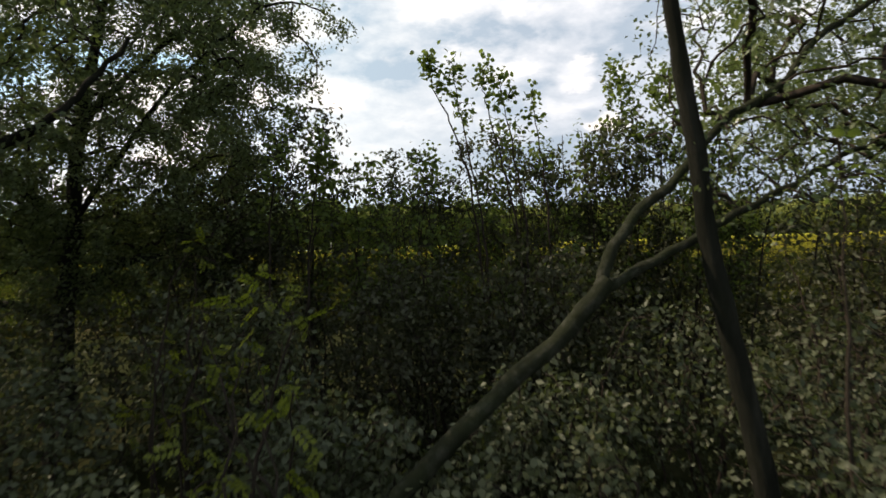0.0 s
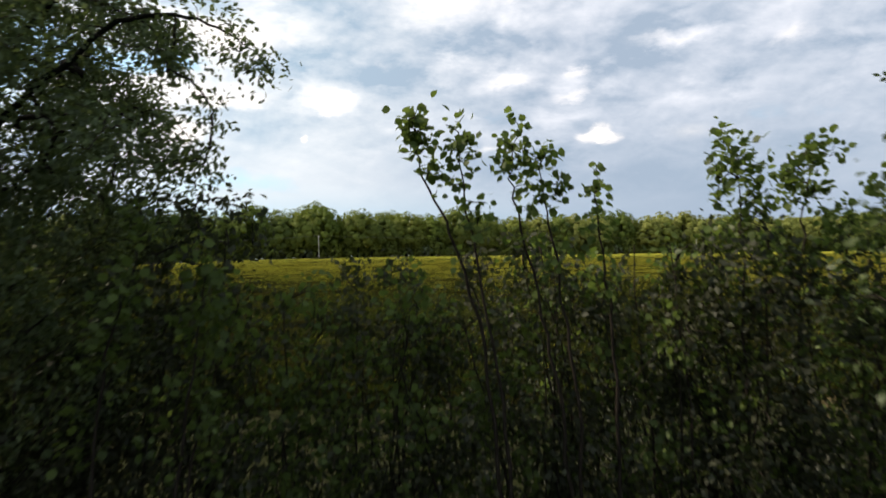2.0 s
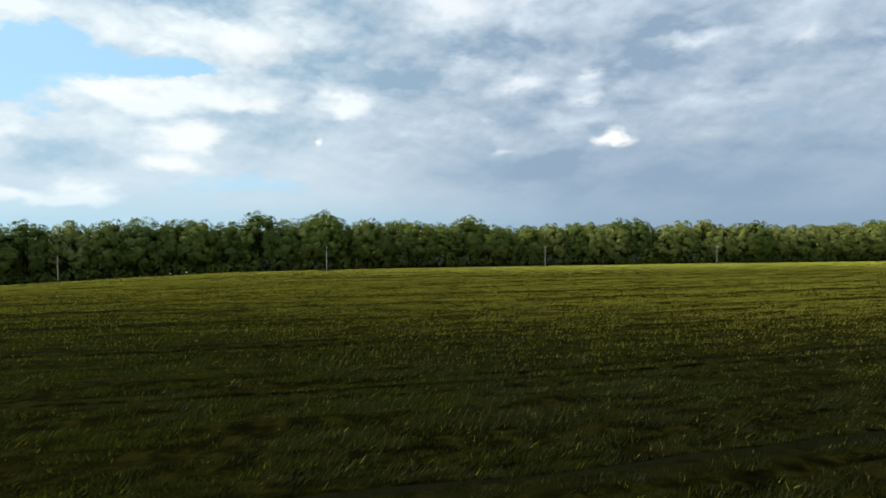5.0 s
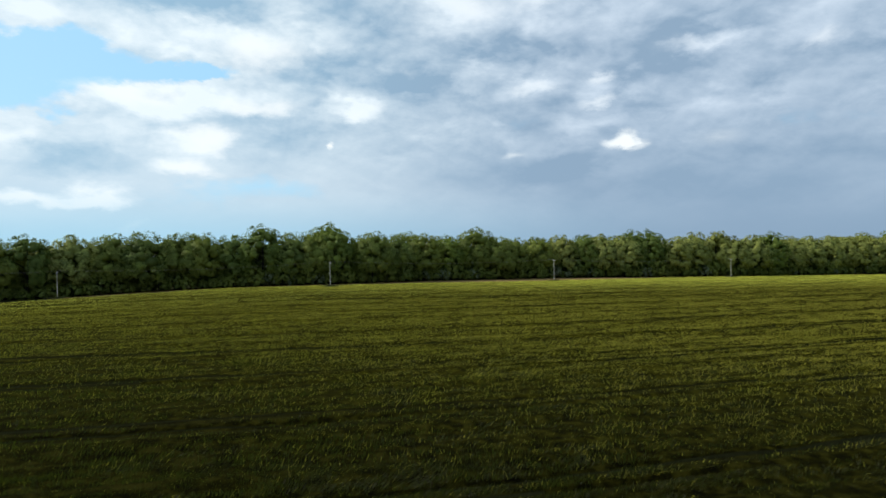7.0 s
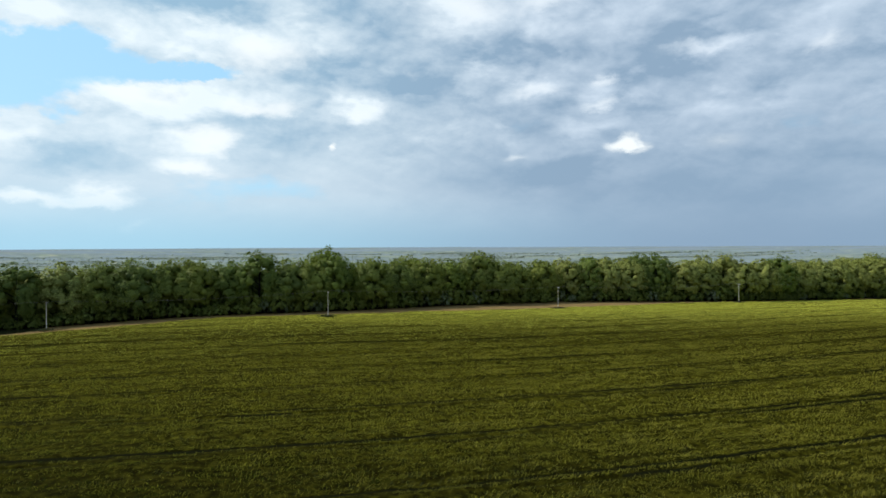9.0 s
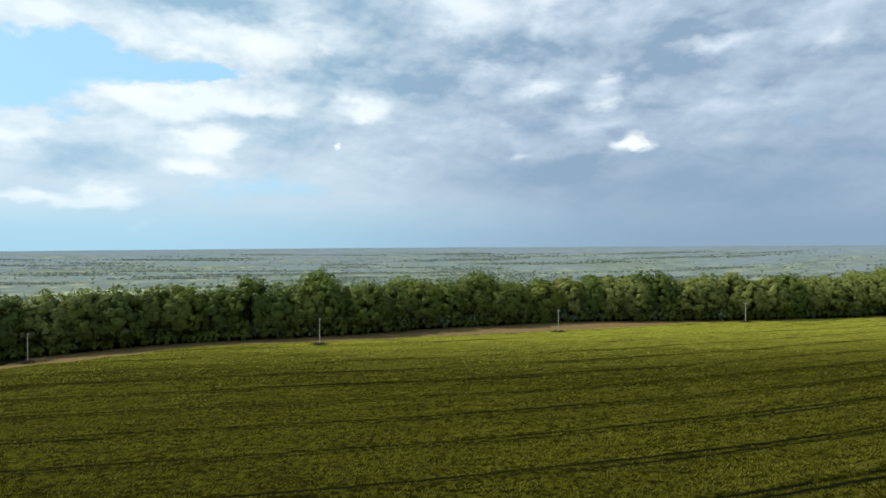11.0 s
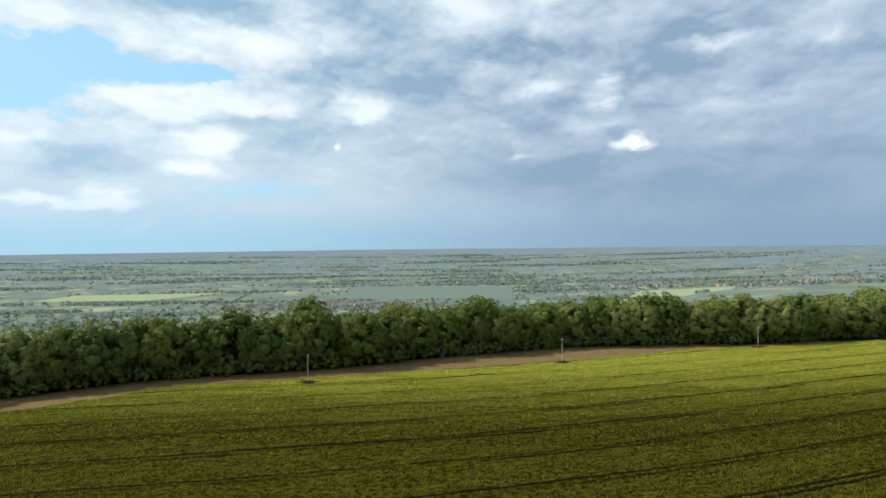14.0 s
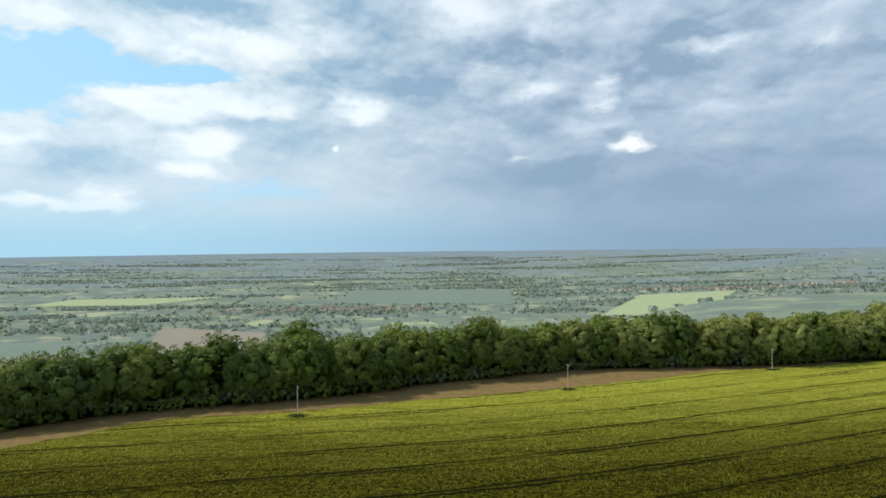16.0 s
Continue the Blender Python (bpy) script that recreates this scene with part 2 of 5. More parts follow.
def foliage(name, dark, light, translucent=0.35, gloss=0.08, by_object=0.0, tint=(0.12, 0.13, 0.02)):
    """Leaves: diffuse, some light through the blade, a weak sheen of gloss; every leaf its own shade."""
    m, nt, out = material(name)
    geo = nt.nodes.new("ShaderNodeNewGeometry")
    col = color_ramp(nt, geo.outputs["Random Per Island"], [(0.0, dark), (0.75, light), (1.0, tuple(min(1, c * 1.35) for c in light))])
    if by_object:
        info = nt.nodes.new("ShaderNodeObjectInfo")
        f = nt.nodes.new("ShaderNodeMath")
        f.operation = "MULTIPLY"
        nt.links.new(info.outputs["Random"], f.inputs[0])
        f.inputs[1].default_value = by_object
        col = mix_color(nt, f.outputs[0], col, tint)
    d = nt.nodes.new("ShaderNodeBsdfDiffuse")
    t = nt.nodes.new("ShaderNodeBsdfTranslucent")
    g = nt.nodes.new("ShaderNodeBsdfGlossy")
    g.inputs["Roughness"].default_value = 0.45
    g.inputs["Color"].default_value = (0.9, 0.95, 0.9, 1)
    nt.links.new(col, d.inputs[0])
    warm = mix_color(nt, 0.35, col, (0.14, 0.21, 0.02))
    nt.links.new(warm, t.inputs[0])
    m1 = nt.nodes.new("ShaderNodeMixShader")
    m1.inputs[0].default_value = translucent
    nt.links.new(d.outputs[0], m1.inputs[1])
    nt.links.new(t.outputs[0], m1.inputs[2])
    m2 = nt.nodes.new("ShaderNodeMixShader")
    m2.inputs[0].default_value = gloss
    nt.links.new(m1.outputs[0], m2.inputs[1])
    nt.links.new(g.outputs[0], m2.inputs[2])
    nt.links.new(m2.outputs[0], out.inputs[0])
    return m


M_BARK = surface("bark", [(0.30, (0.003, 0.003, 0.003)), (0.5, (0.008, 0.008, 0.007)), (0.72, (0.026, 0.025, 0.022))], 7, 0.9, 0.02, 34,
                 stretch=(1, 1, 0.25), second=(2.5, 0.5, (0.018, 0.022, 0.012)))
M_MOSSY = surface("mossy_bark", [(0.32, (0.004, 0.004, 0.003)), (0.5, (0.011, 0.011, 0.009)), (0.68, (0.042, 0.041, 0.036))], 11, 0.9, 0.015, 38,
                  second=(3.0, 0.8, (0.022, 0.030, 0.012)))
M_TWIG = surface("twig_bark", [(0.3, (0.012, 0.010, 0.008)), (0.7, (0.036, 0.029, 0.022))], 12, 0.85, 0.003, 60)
M_HAZEL = foliage("hazel_leaf", (0.041, 0.068, 0.018), (0.092, 0.133, 0.034), 0.55, 0.01)
M_HAW = foliage("hawthorn_leaf", (0.034, 0.051, 0.023), (0.080, 0.108, 0.046), 0.38, 0.015)
M_ASH = foliage("ash_leaf", (0.051, 0.074, 0.028), (0.097, 0.131, 0.051), 0.40, 0.06)
M_SAPLING = foliage("sapling_leaf", (0.045, 0.060, 0.006), (0.095, 0.115, 0.012), 0.5, 0.01)
M_BRAMBLE = foliage("bramble_leaf", (0.035, 0.042, 0.022), (0.085, 0.095, 0.055), 0.25, 0.01)
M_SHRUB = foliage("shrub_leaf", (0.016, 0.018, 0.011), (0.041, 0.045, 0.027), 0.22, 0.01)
M_SHRUB_LIT = foliage("lit_shrub_leaf", (0.021, 0.028, 0.017), (0.053, 0.063, 0.038), 0.26, 0.01)
M_WOOD = foliage("oak_leaf", (0.054, 0.077, 0.018), (0.115, 0.150, 0.030), 0.18, 0.01, 0.7, (0.159, 0.186, 0.030))
M_BEECH = foliage("beech_leaf", (0.072, 0.106, 0.018), (0.149, 0.195, 0.030), 0.20, 0.01, 0.75, (0.073, 0.106, 0.025))
M_GREYLEAF = foliage("ash_wood_leaf", (0.110, 0.136, 0.036), (0.210, 0.238, 0.060), 0.15, 0.01, 0.7, (0.226, 0.239, 0.058))
M_PALE = foliage("pale_shrub_leaf", (0.060, 0.078, 0.035), (0.135, 0.165, 0.080), 0.22, 0.03, 0.5, (0.09, 0.125, 0.045))
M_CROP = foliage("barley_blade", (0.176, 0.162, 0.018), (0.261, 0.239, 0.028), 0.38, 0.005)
# sunlit and shaded parts of the field, painted as paler and darker barley
M_CROP_SUNLIT = foliage("sunlit_barley_blade", (0.440, 0.452, 0.070), (0.560, 0.572, 0.095), 0.38, 0.005)
M_CROP_SHADE = foliage("shaded_barley_blade", (0.004, 0.005, 0.001), (0.020, 0.021, 0.004), 0.30, 0.005)
M_DRY = foliage("dry_grass", (0.07, 0.053, 0.024), (0.15, 0.118, 0.058), 0.2, 0.01)


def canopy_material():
    """Barley seen as a whole: painted dark with shade by the hedge, sunlit yellow-green up the field, with lodged dark
    streaks along the rows.
    """
    m, nt, out = material("barley_canopy")
    tc = nt.nodes.new("ShaderNodeTexCoord")
    sep = nt.nodes.new("ShaderNodeSeparateXYZ")
    nt.links.new(tc.outputs["Object"], sep.inputs[0])
    row = nt.nodes.new("ShaderNodeMapping")
    row.inputs["Rotation"].default_value = (0, 0, -0.34)
    row.inputs["Scale"].default_value = (0.09, 1.0, 1.0)
    nt.links.new(tc.outputs["Object"], row.inputs[0])

    def rows_noise(scale, detail):
        n = nt.nodes.new("ShaderNodeTexNoise")
        n.inputs["Scale"].default_value, n.inputs["Detail"].default_value, n.inputs["Roughness"].default_value = scale, detail, 0.62
        nt.links.new(row.outputs[0], n.inputs["Vector"])
        return n.outputs["Fac"]

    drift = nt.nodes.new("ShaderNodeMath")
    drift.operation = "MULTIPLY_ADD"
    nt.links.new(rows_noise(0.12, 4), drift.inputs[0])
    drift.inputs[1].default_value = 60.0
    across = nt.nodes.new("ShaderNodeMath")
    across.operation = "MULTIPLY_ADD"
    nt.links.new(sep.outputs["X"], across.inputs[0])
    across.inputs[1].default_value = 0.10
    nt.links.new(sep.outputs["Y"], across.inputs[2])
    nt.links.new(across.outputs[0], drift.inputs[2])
    lit_field = nt.nodes.new("ShaderNodeMapRange")
    lit_field.interpolation_type = "SMOOTHSTEP"
    nt.links.new(drift.outputs[0], lit_field.inputs[0])
    lit_field.inputs[1].default_value, lit_field.inputs[2].default_value = 66.0, 150.0
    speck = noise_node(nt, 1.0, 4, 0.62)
    shady = color_ramp(nt, speck, [(0.38, (0.002, 0.002, 0.001)), (0.5, (0.006, 0.006, 0.001)), (0.62, (0.018, 0.017, 0.003))])
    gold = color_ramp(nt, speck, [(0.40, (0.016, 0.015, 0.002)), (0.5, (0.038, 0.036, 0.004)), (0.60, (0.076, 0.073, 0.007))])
    col = mix_color(nt, lit_field.outputs[0], shady, gold)
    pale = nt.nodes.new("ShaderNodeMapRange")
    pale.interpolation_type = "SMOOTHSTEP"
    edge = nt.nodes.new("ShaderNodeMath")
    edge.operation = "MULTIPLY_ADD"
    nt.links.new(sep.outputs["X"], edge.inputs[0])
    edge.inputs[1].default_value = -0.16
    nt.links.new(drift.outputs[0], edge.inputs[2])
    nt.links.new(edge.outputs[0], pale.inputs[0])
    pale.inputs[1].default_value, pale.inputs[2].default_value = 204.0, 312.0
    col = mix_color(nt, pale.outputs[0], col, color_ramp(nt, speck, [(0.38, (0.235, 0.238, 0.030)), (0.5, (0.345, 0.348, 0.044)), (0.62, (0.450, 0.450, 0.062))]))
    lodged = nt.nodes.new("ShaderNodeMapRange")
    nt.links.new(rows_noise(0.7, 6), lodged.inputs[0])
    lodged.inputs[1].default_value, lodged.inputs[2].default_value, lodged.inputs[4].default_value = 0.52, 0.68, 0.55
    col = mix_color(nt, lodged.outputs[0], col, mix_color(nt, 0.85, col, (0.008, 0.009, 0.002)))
    p = nt.nodes.new("ShaderNodeBsdfDiffuse")
    nt.links.new(col, p.inputs["Color"])
    # silky sheen of the awns along the crop's top
    sheen = nt.nodes.new("ShaderNodeBsdfGlossy")
    sheen.inputs["Roughness"].default_value, sheen.inputs["Color"].default_value = 0.7, (0.016, 0.016, 0.005, 1)
    fres = nt.nodes.new("ShaderNodeFresnel")
    fres.inputs["IOR"].default_value = 1.4
    both = nt.nodes.new("ShaderNodeMixShader")
    nt.links.new(fres.outputs[0], both.inputs[0])
    nt.links.new(p.outputs[0], both.inputs[1])
    nt.links.new(sheen.outputs[0], both.inputs[2])
    b = nt.nodes.new("ShaderNodeBump")
    b.inputs["Strength"].default_value, b.inputs["Distance"].default_value = 1.0, 0.12
    nt.links.new(noise_node(nt, 3.4, 7, 0.72), b.inputs["Height"])
    b2 = nt.nodes.new("ShaderNodeBump")
    b2.inputs["Strength"].default_value, b2.inputs["Distance"].default_value = 1.0, 0.38
    nt.links.new(rows_noise(1.3, 5), b2.inputs["Height"])
    nt.links.new(b.outputs[0], b2.inputs["Normal"])
    nt.links.new(b2.outputs[0], p.inputs["Normal"])
    nt.links.new(both.outputs[0], out.inputs[0])
    return m


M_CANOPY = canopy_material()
# track soil, its near-black tone carrying the shade inside the grooves
M_TRACK = surface("shaded_track_soil", [(0.2, (0.006, 0.007, 0.003)), (0.8, (0.016, 0.017, 0.007))], 3, 0.95)
M_SOIL = surface("bare_soil", [(0.2, (0.125, 0.080, 0.034)), (0.5, (0.190, 0.125, 0.055)), (0.8, (0.250, 0.175, 0.083))], 0.35, 0.95, 0.06, 4.0,
                 second=(0.05, 0.5, (0.13, 0.11, 0.045)))
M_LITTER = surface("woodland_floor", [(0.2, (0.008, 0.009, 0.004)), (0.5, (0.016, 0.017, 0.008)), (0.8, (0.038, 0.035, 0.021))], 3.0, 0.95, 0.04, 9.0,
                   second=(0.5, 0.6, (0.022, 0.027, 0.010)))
M_POLE = surface("weathered_pole", [(0.2, (0.40, 0.38, 0.34)), (0.8, (0.62, 0.60, 0.55))], 3, 0.85, 0.004, 20, stretch=(4, 4, 0.4))
M_CERAMIC = surface("insulator_glaze", [(0.3, (0.20, 0.15, 0.11)), (0.7, (0.32, 0.26, 0.2))], 8, 0.25)
M_STEEL = surface("galvanised_steel", [(0.2, (0.35, 0.36, 0.37)), (0.8, (0.5, 0.51, 0.52))], 9, 0.5)
M_WIRE = surface("wire", [(0.3, (0.10, 0.10, 0.10)), (0.7, (0.16, 0.16, 0.16))], 2, 0.5)
M_BRICK = surface("pale_render_wall", [(0.2, (0.42, 0.36, 0.29)), (0.8, (0.62, 0.56, 0.48))], 0.4, 0.9)
M_ROOF = surface("red_tile_roof", [(0.2, (0.24, 0.165, 0.13)), (0.8, (0.34, 0.24, 0.19))], 0.5, 0.9)
M_SLATE = surface("grey_slate_roof", [(0.2, (0.20, 0.185, 0.15)), (0.8, (0.31, 0.29, 0.24))], 0.5, 0.8)


def plain_material():
    """Patchwork of far fields: irregular cells of differing greens with darker hedge lines between, haze painted in as
    a bluer tone.
    """
    m, nt, out = material("patchwork_plain")
    tc = nt.nodes.new("ShaderNodeTexCoord")
    mp = nt.nodes.new("ShaderNodeMapping")
    mp.inputs["Scale"].default_value = (1 / 230, 1 / 210, 0.0)
    mp.inputs["Rotation"].default_value = (0, 0, 0.35)
    nt.links.new(tc.outputs["Object"], mp.inputs[0])
    v = nt.nodes.new("ShaderNodeTexVoronoi")
    v.distance = "CHEBYCHEV"
    nt.links.new(mp.outputs[0], v.inputs["Vector"])
    sep = nt.nodes.new("ShaderNodeSeparateColor")
    nt.links.new(v.outputs["Color"], sep.inputs[0])
    col = color_ramp(nt, sep.outputs[0], [(0.0, (0.149, 0.188, 0.152)), (0.3, (0.159, 0.202, 0.154)), (0.5, (0.177, 0.218, 0.160)),
                                           (0.7, (0.204, 0.243, 0.164)), (0.80, (0.211, 0.211, 0.180)), (0.90, (0.298, 0.323, 0.207))])
    blot = noise_node(nt, 0.012, 5, 0.65)
    woods = nt.nodes.new("ShaderNodeMapRange")
    woods.inputs[1].default_value, woods.inputs[2].default_value = 0.47, 0.58
    nt.links.new(blot, woods.inputs[0])
    col = mix_color(nt, woods.outputs[0], col, (0.137, 0.171, 0.152))
    # long belts of woodland thickening towards the skyline, their blue-grey standing for haze
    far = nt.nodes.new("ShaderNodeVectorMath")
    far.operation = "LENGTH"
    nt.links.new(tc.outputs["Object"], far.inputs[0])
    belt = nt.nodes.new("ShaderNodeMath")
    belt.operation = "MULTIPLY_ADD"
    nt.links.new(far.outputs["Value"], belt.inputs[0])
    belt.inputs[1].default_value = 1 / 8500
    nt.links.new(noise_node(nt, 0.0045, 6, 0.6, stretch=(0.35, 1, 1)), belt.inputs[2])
    hazy_belts = nt.nodes.new("ShaderNodeMapRange")
    hazy_belts.inputs[1].default_value, hazy_belts.inputs[2].default_value = 0.76, 1.16
    nt.links.new(belt.outputs[0], hazy_belts.inputs[0])
    col = mix_color(nt, hazy_belts.outputs[0], col, (0.177, 0.224, 0.265))
    p = nt.nodes.new("ShaderNodeBsdfPrincipled")
    nt.links.new(col, p.inputs["Base Color"])
    p.inputs["Roughness"].default_value, p.inputs["Specular IOR Level"].default_value = 1.0, 0.0
    nt.links.new(p.outputs[0], out.inputs[0])
    return m


M_PLAIN = plain_material()
# far parcels and trees: haze painted in as paler, bluer colour
M_PARCEL_GREEN = surface("bright_pasture", [(0.2, (0.270, 0.314, 0.193)), (0.8, (0.322, 0.366, 0.213))], 0.02, 0.95)
M_PARCEL_BROWN = surface("ploughed_land", [(0.2, (0.218, 0.198, 0.162)), (0.8, (0.254, 0.230, 0.189))], 0.02, 0.95)
M_PARCEL_TEAL = surface("young_crop_land", [(0.2, (0.150, 0.192, 0.165)), (0.5, (0.160, 0.202, 0.168)), (0.8, (0.172, 0.215, 0.172))], 0.012, 0.95)
M_FARTREE = foliage("hazy_far_leaf", (0.196, 0.242, 0.222), (0.245, 0.288, 0.248), 0.4, 0.01)

# ---------------------------------------------------------------- lie of the land


def smooth(a, b, x):
    t = np.clip((x - a) / (b - a), 0, 1)
    return t * t * (3 - 2 * t)


def ground_z(x, y):
    """Height of the ground: a field tilting gently away, a scarp behind the wood, a wide plain that lifts to the skyline."""
    x, y = np.asarray(x, float), np.asarray(y, float)
    r = np.hypot(x, y)
    z = 3.5 - 0.0165 * np.clip(y, -40, 330) - 0.01 * np.clip(x, -300, 300) - 2.3e-4 * np.clip(-x - 20, 0, 120) ** 2
    s = (x + 2) * -0.328 + (y - 278) * 0.945 - 110 * smooth(90, 300, x)
    z = z - 95 * smooth(45, 800, s) + 8 * smooth(160, 330, x) * smooth(340, 420, y) * smooth(900, 600, y)
    lift = 108 * np.clip((r - 2300) / 2600, 0, None) ** 1.6
    return z + np.where(y > 0, lift * smooth(0, 900, y), 0)


def mesh_object(name, verts, faces, mat, parent=None, smooth_shade=False):
    me = bpy.data.meshes.new(name)
    me.from_pydata([tuple(v) for v in verts], [], faces)
    me.materials.append(mat)
    if smooth_shade:
        me.polygons.foreach_set("use_smooth", [True] * len(me.polygons))
    ob = new(name, me)
    ob.parent = parent
    return ob


def array_mesh(name, verts, faces, mat, parent=None, smooth_shade=False):
    """A mesh from numpy arrays; faces all of one corner count."""
    me = bpy.data.meshes.new(name)
    n, k = len(faces), faces.shape[1]
    me.vertices.add(len(verts))
    me.vertices.foreach_set("co", np.ascontiguousarray(verts, np.float32).ravel())
    me.loops.add(n * k)
    me.loops.foreach_set("vertex_index", np.ascontiguousarray(faces, np.int32).ravel())
    me.polygons.add(n)
    me.polygons.foreach_set("loop_start", np.arange(0, n * k, k, dtype=np.int32))
    me.polygons.foreach_set("loop_total", np.full(n, k, np.int32))
    me.materials.append(mat)
    me.update(calc_edges=True)
    if smooth_shade:
        me.polygons.foreach_set("use_smooth", np.ones(n, bool))
    ob = new(name, me)
    ob.parent = parent
    return ob


def grid_faces(nu, nv):
    i = np.arange(nu - 1)[:, None] * nv + np.arange(nv - 1)[None, :]
    return np.stack([i, i + nv, i + nv + 1, i + 1], -1).reshape(-1, 4)


def build_ground():
    rad = np.concatenate([[0.5], np.geomspace(4, 400, 46), np.geomspace(430, 4900, 60)])
    ang = np.concatenate([np.linspace(-math.pi, -math.pi * 0.15, 40, endpoint=False), np.linspace(-math.pi * 0.15, math.pi, 150)])
    a, r = np.meshgrid(ang, rad, indexing="ij")
    x, y = r * np.cos(a), r * np.sin(a)
    z = ground_z(x, y)
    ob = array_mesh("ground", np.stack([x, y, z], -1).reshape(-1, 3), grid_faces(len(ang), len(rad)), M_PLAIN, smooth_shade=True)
    me = ob.data
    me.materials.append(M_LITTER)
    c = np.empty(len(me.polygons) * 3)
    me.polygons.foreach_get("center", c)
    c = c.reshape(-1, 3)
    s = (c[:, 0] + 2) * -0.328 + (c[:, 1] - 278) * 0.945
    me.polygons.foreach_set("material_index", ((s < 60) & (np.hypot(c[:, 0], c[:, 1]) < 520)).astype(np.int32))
    tagged(ob, "rolling open country with a patchwork plain reaching the skyline", "ground", kind="structure")


build_ground()

# wood's front edge, and the field's far edge, as polylines in plan
WOOD_EDGE = [(-230, 170), (-160, 202), (-127, 220), (-103, 234), (-71, 242), (-36, 253), (-2, 277), (48, 301), (96, 309), (147, 315), (199, 333), (270, 358), (340, 388)]
CROP_EDGE = [(-260, 130), (-150, 182), (-115, 203), (-100, 213), (-94, 221), (-82, 228), (-66, 230), (-49, 233), (-33, 239), (-1, 252), (42, 268), (76, 283), (104, 299), (132, 307), (192, 325), (270, 350), (340, 380)]


def edge_y(line, x):
    return np.interp(x, [p[0] for p in line], [p[1] for p in line])


def tram(x):
    """Bend of the sowing rows in plan."""
    xc = np.clip(x, -130, 75)
    return 0.29 * xc + 0.0009 * xc ** 2 + np.where(x > 75, 0.425 * (x - 75), 0) + np.where(x < -130, 0.056 * (x + 130), 0)


POLES = [(-210, 188), (-127, 205), (-44, 229), (42, 265), (132.5, 303.5), (223, 342), (313, 380)]
TRAM_GAP, TRAM_ZERO = 16.3, 187.0
FIELD_NEAR = 16.0


def tram_dist(x, y):
    """Distance in plan along y from the centre of the nearest wheel track."""
    v = y - tram(x) - TRAM_ZERO
    v = v - TRAM_GAP * np.round(v / TRAM_GAP)
    return np.abs(np.abs(v) - 0.95)


def value_noise(x, y, cell, seed):
    """Smooth random values from 0 to 1 over the plan."""
    table = np.random.default_rng(seed).uniform(0, 1, (256, 256))
    u, v = np.asarray(x) / cell, np.asarray(y) / cell
    i, j = np.floor(u).astype(int), np.floor(v).astype(int)
    a, b = u - i, v - j
    a, b = a * a * (3 - 2 * a), b * b * (3 - 2 * b)
    t = lambda p, q: table[p % 256, q % 256]
    return (t(i, j) * (1 - a) + t(i + 1, j) * a) * (1 - b) + (t(i, j + 1) * (1 - a) + t(i + 1, j + 1) * a) * b


def row_streak(x, y):
    """Uneven growth in long streaks along the sowing rows, -1 to 1."""
    v = y - tram(x)
    return 0.55 * np.sin(v * 2.1 + 1.7 * np.sin(x * 0.045 + v * 0.13)) * np.sin(x * 0.035 + v * 0.8) + 0.45 * np.sin(v * 0.74 + 2.2 * np.sin(x * 0.03 + 1.0)) * np.cos(x * 0.05 - v * 0.21)


def lodged(x, y):
    """Flattened dark streaks of crop on the side of the field below the poles, 0 to 1."""
    v = y - tram(x)
    near_edge = edge_y(CROP_EDGE, x) - y
    here = smooth(-125, -100, x) * smooth(10, -35, x) * smooth(75, 45, near_edge) * smooth(1.5, 4.0, near_edge)
    return smooth(0.45, 0.75, value_noise(x * 0.14 + 0.3 * v, v, 2.6, 21) * here)


def build_soil_strip():
    xs = np.linspace(-230, 340, 143)
    lo, hi = edge_y(CROP_EDGE, xs) - 4, edge_y(WOOD_EDGE, xs) + 4
    hi = np.maximum(hi, lo + 1)
    t = np.linspace(0, 1, 10)
    y = lo[:, None] + (hi - lo)[:, None] * t
    x = np.repeat(xs[:, None], 10, 1)
    z = ground_z(x, y) + 0.06
    ob = array_mesh("soil_strip", np.stack([x, y, z], -1).reshape(-1, 3), grid_faces(len(xs), 10), M_SOIL, smooth_shade=True)
    tagged(ob, "bare brown soil strip between barley and wood", "bare soil", kind="structure")


build_soil_strip()


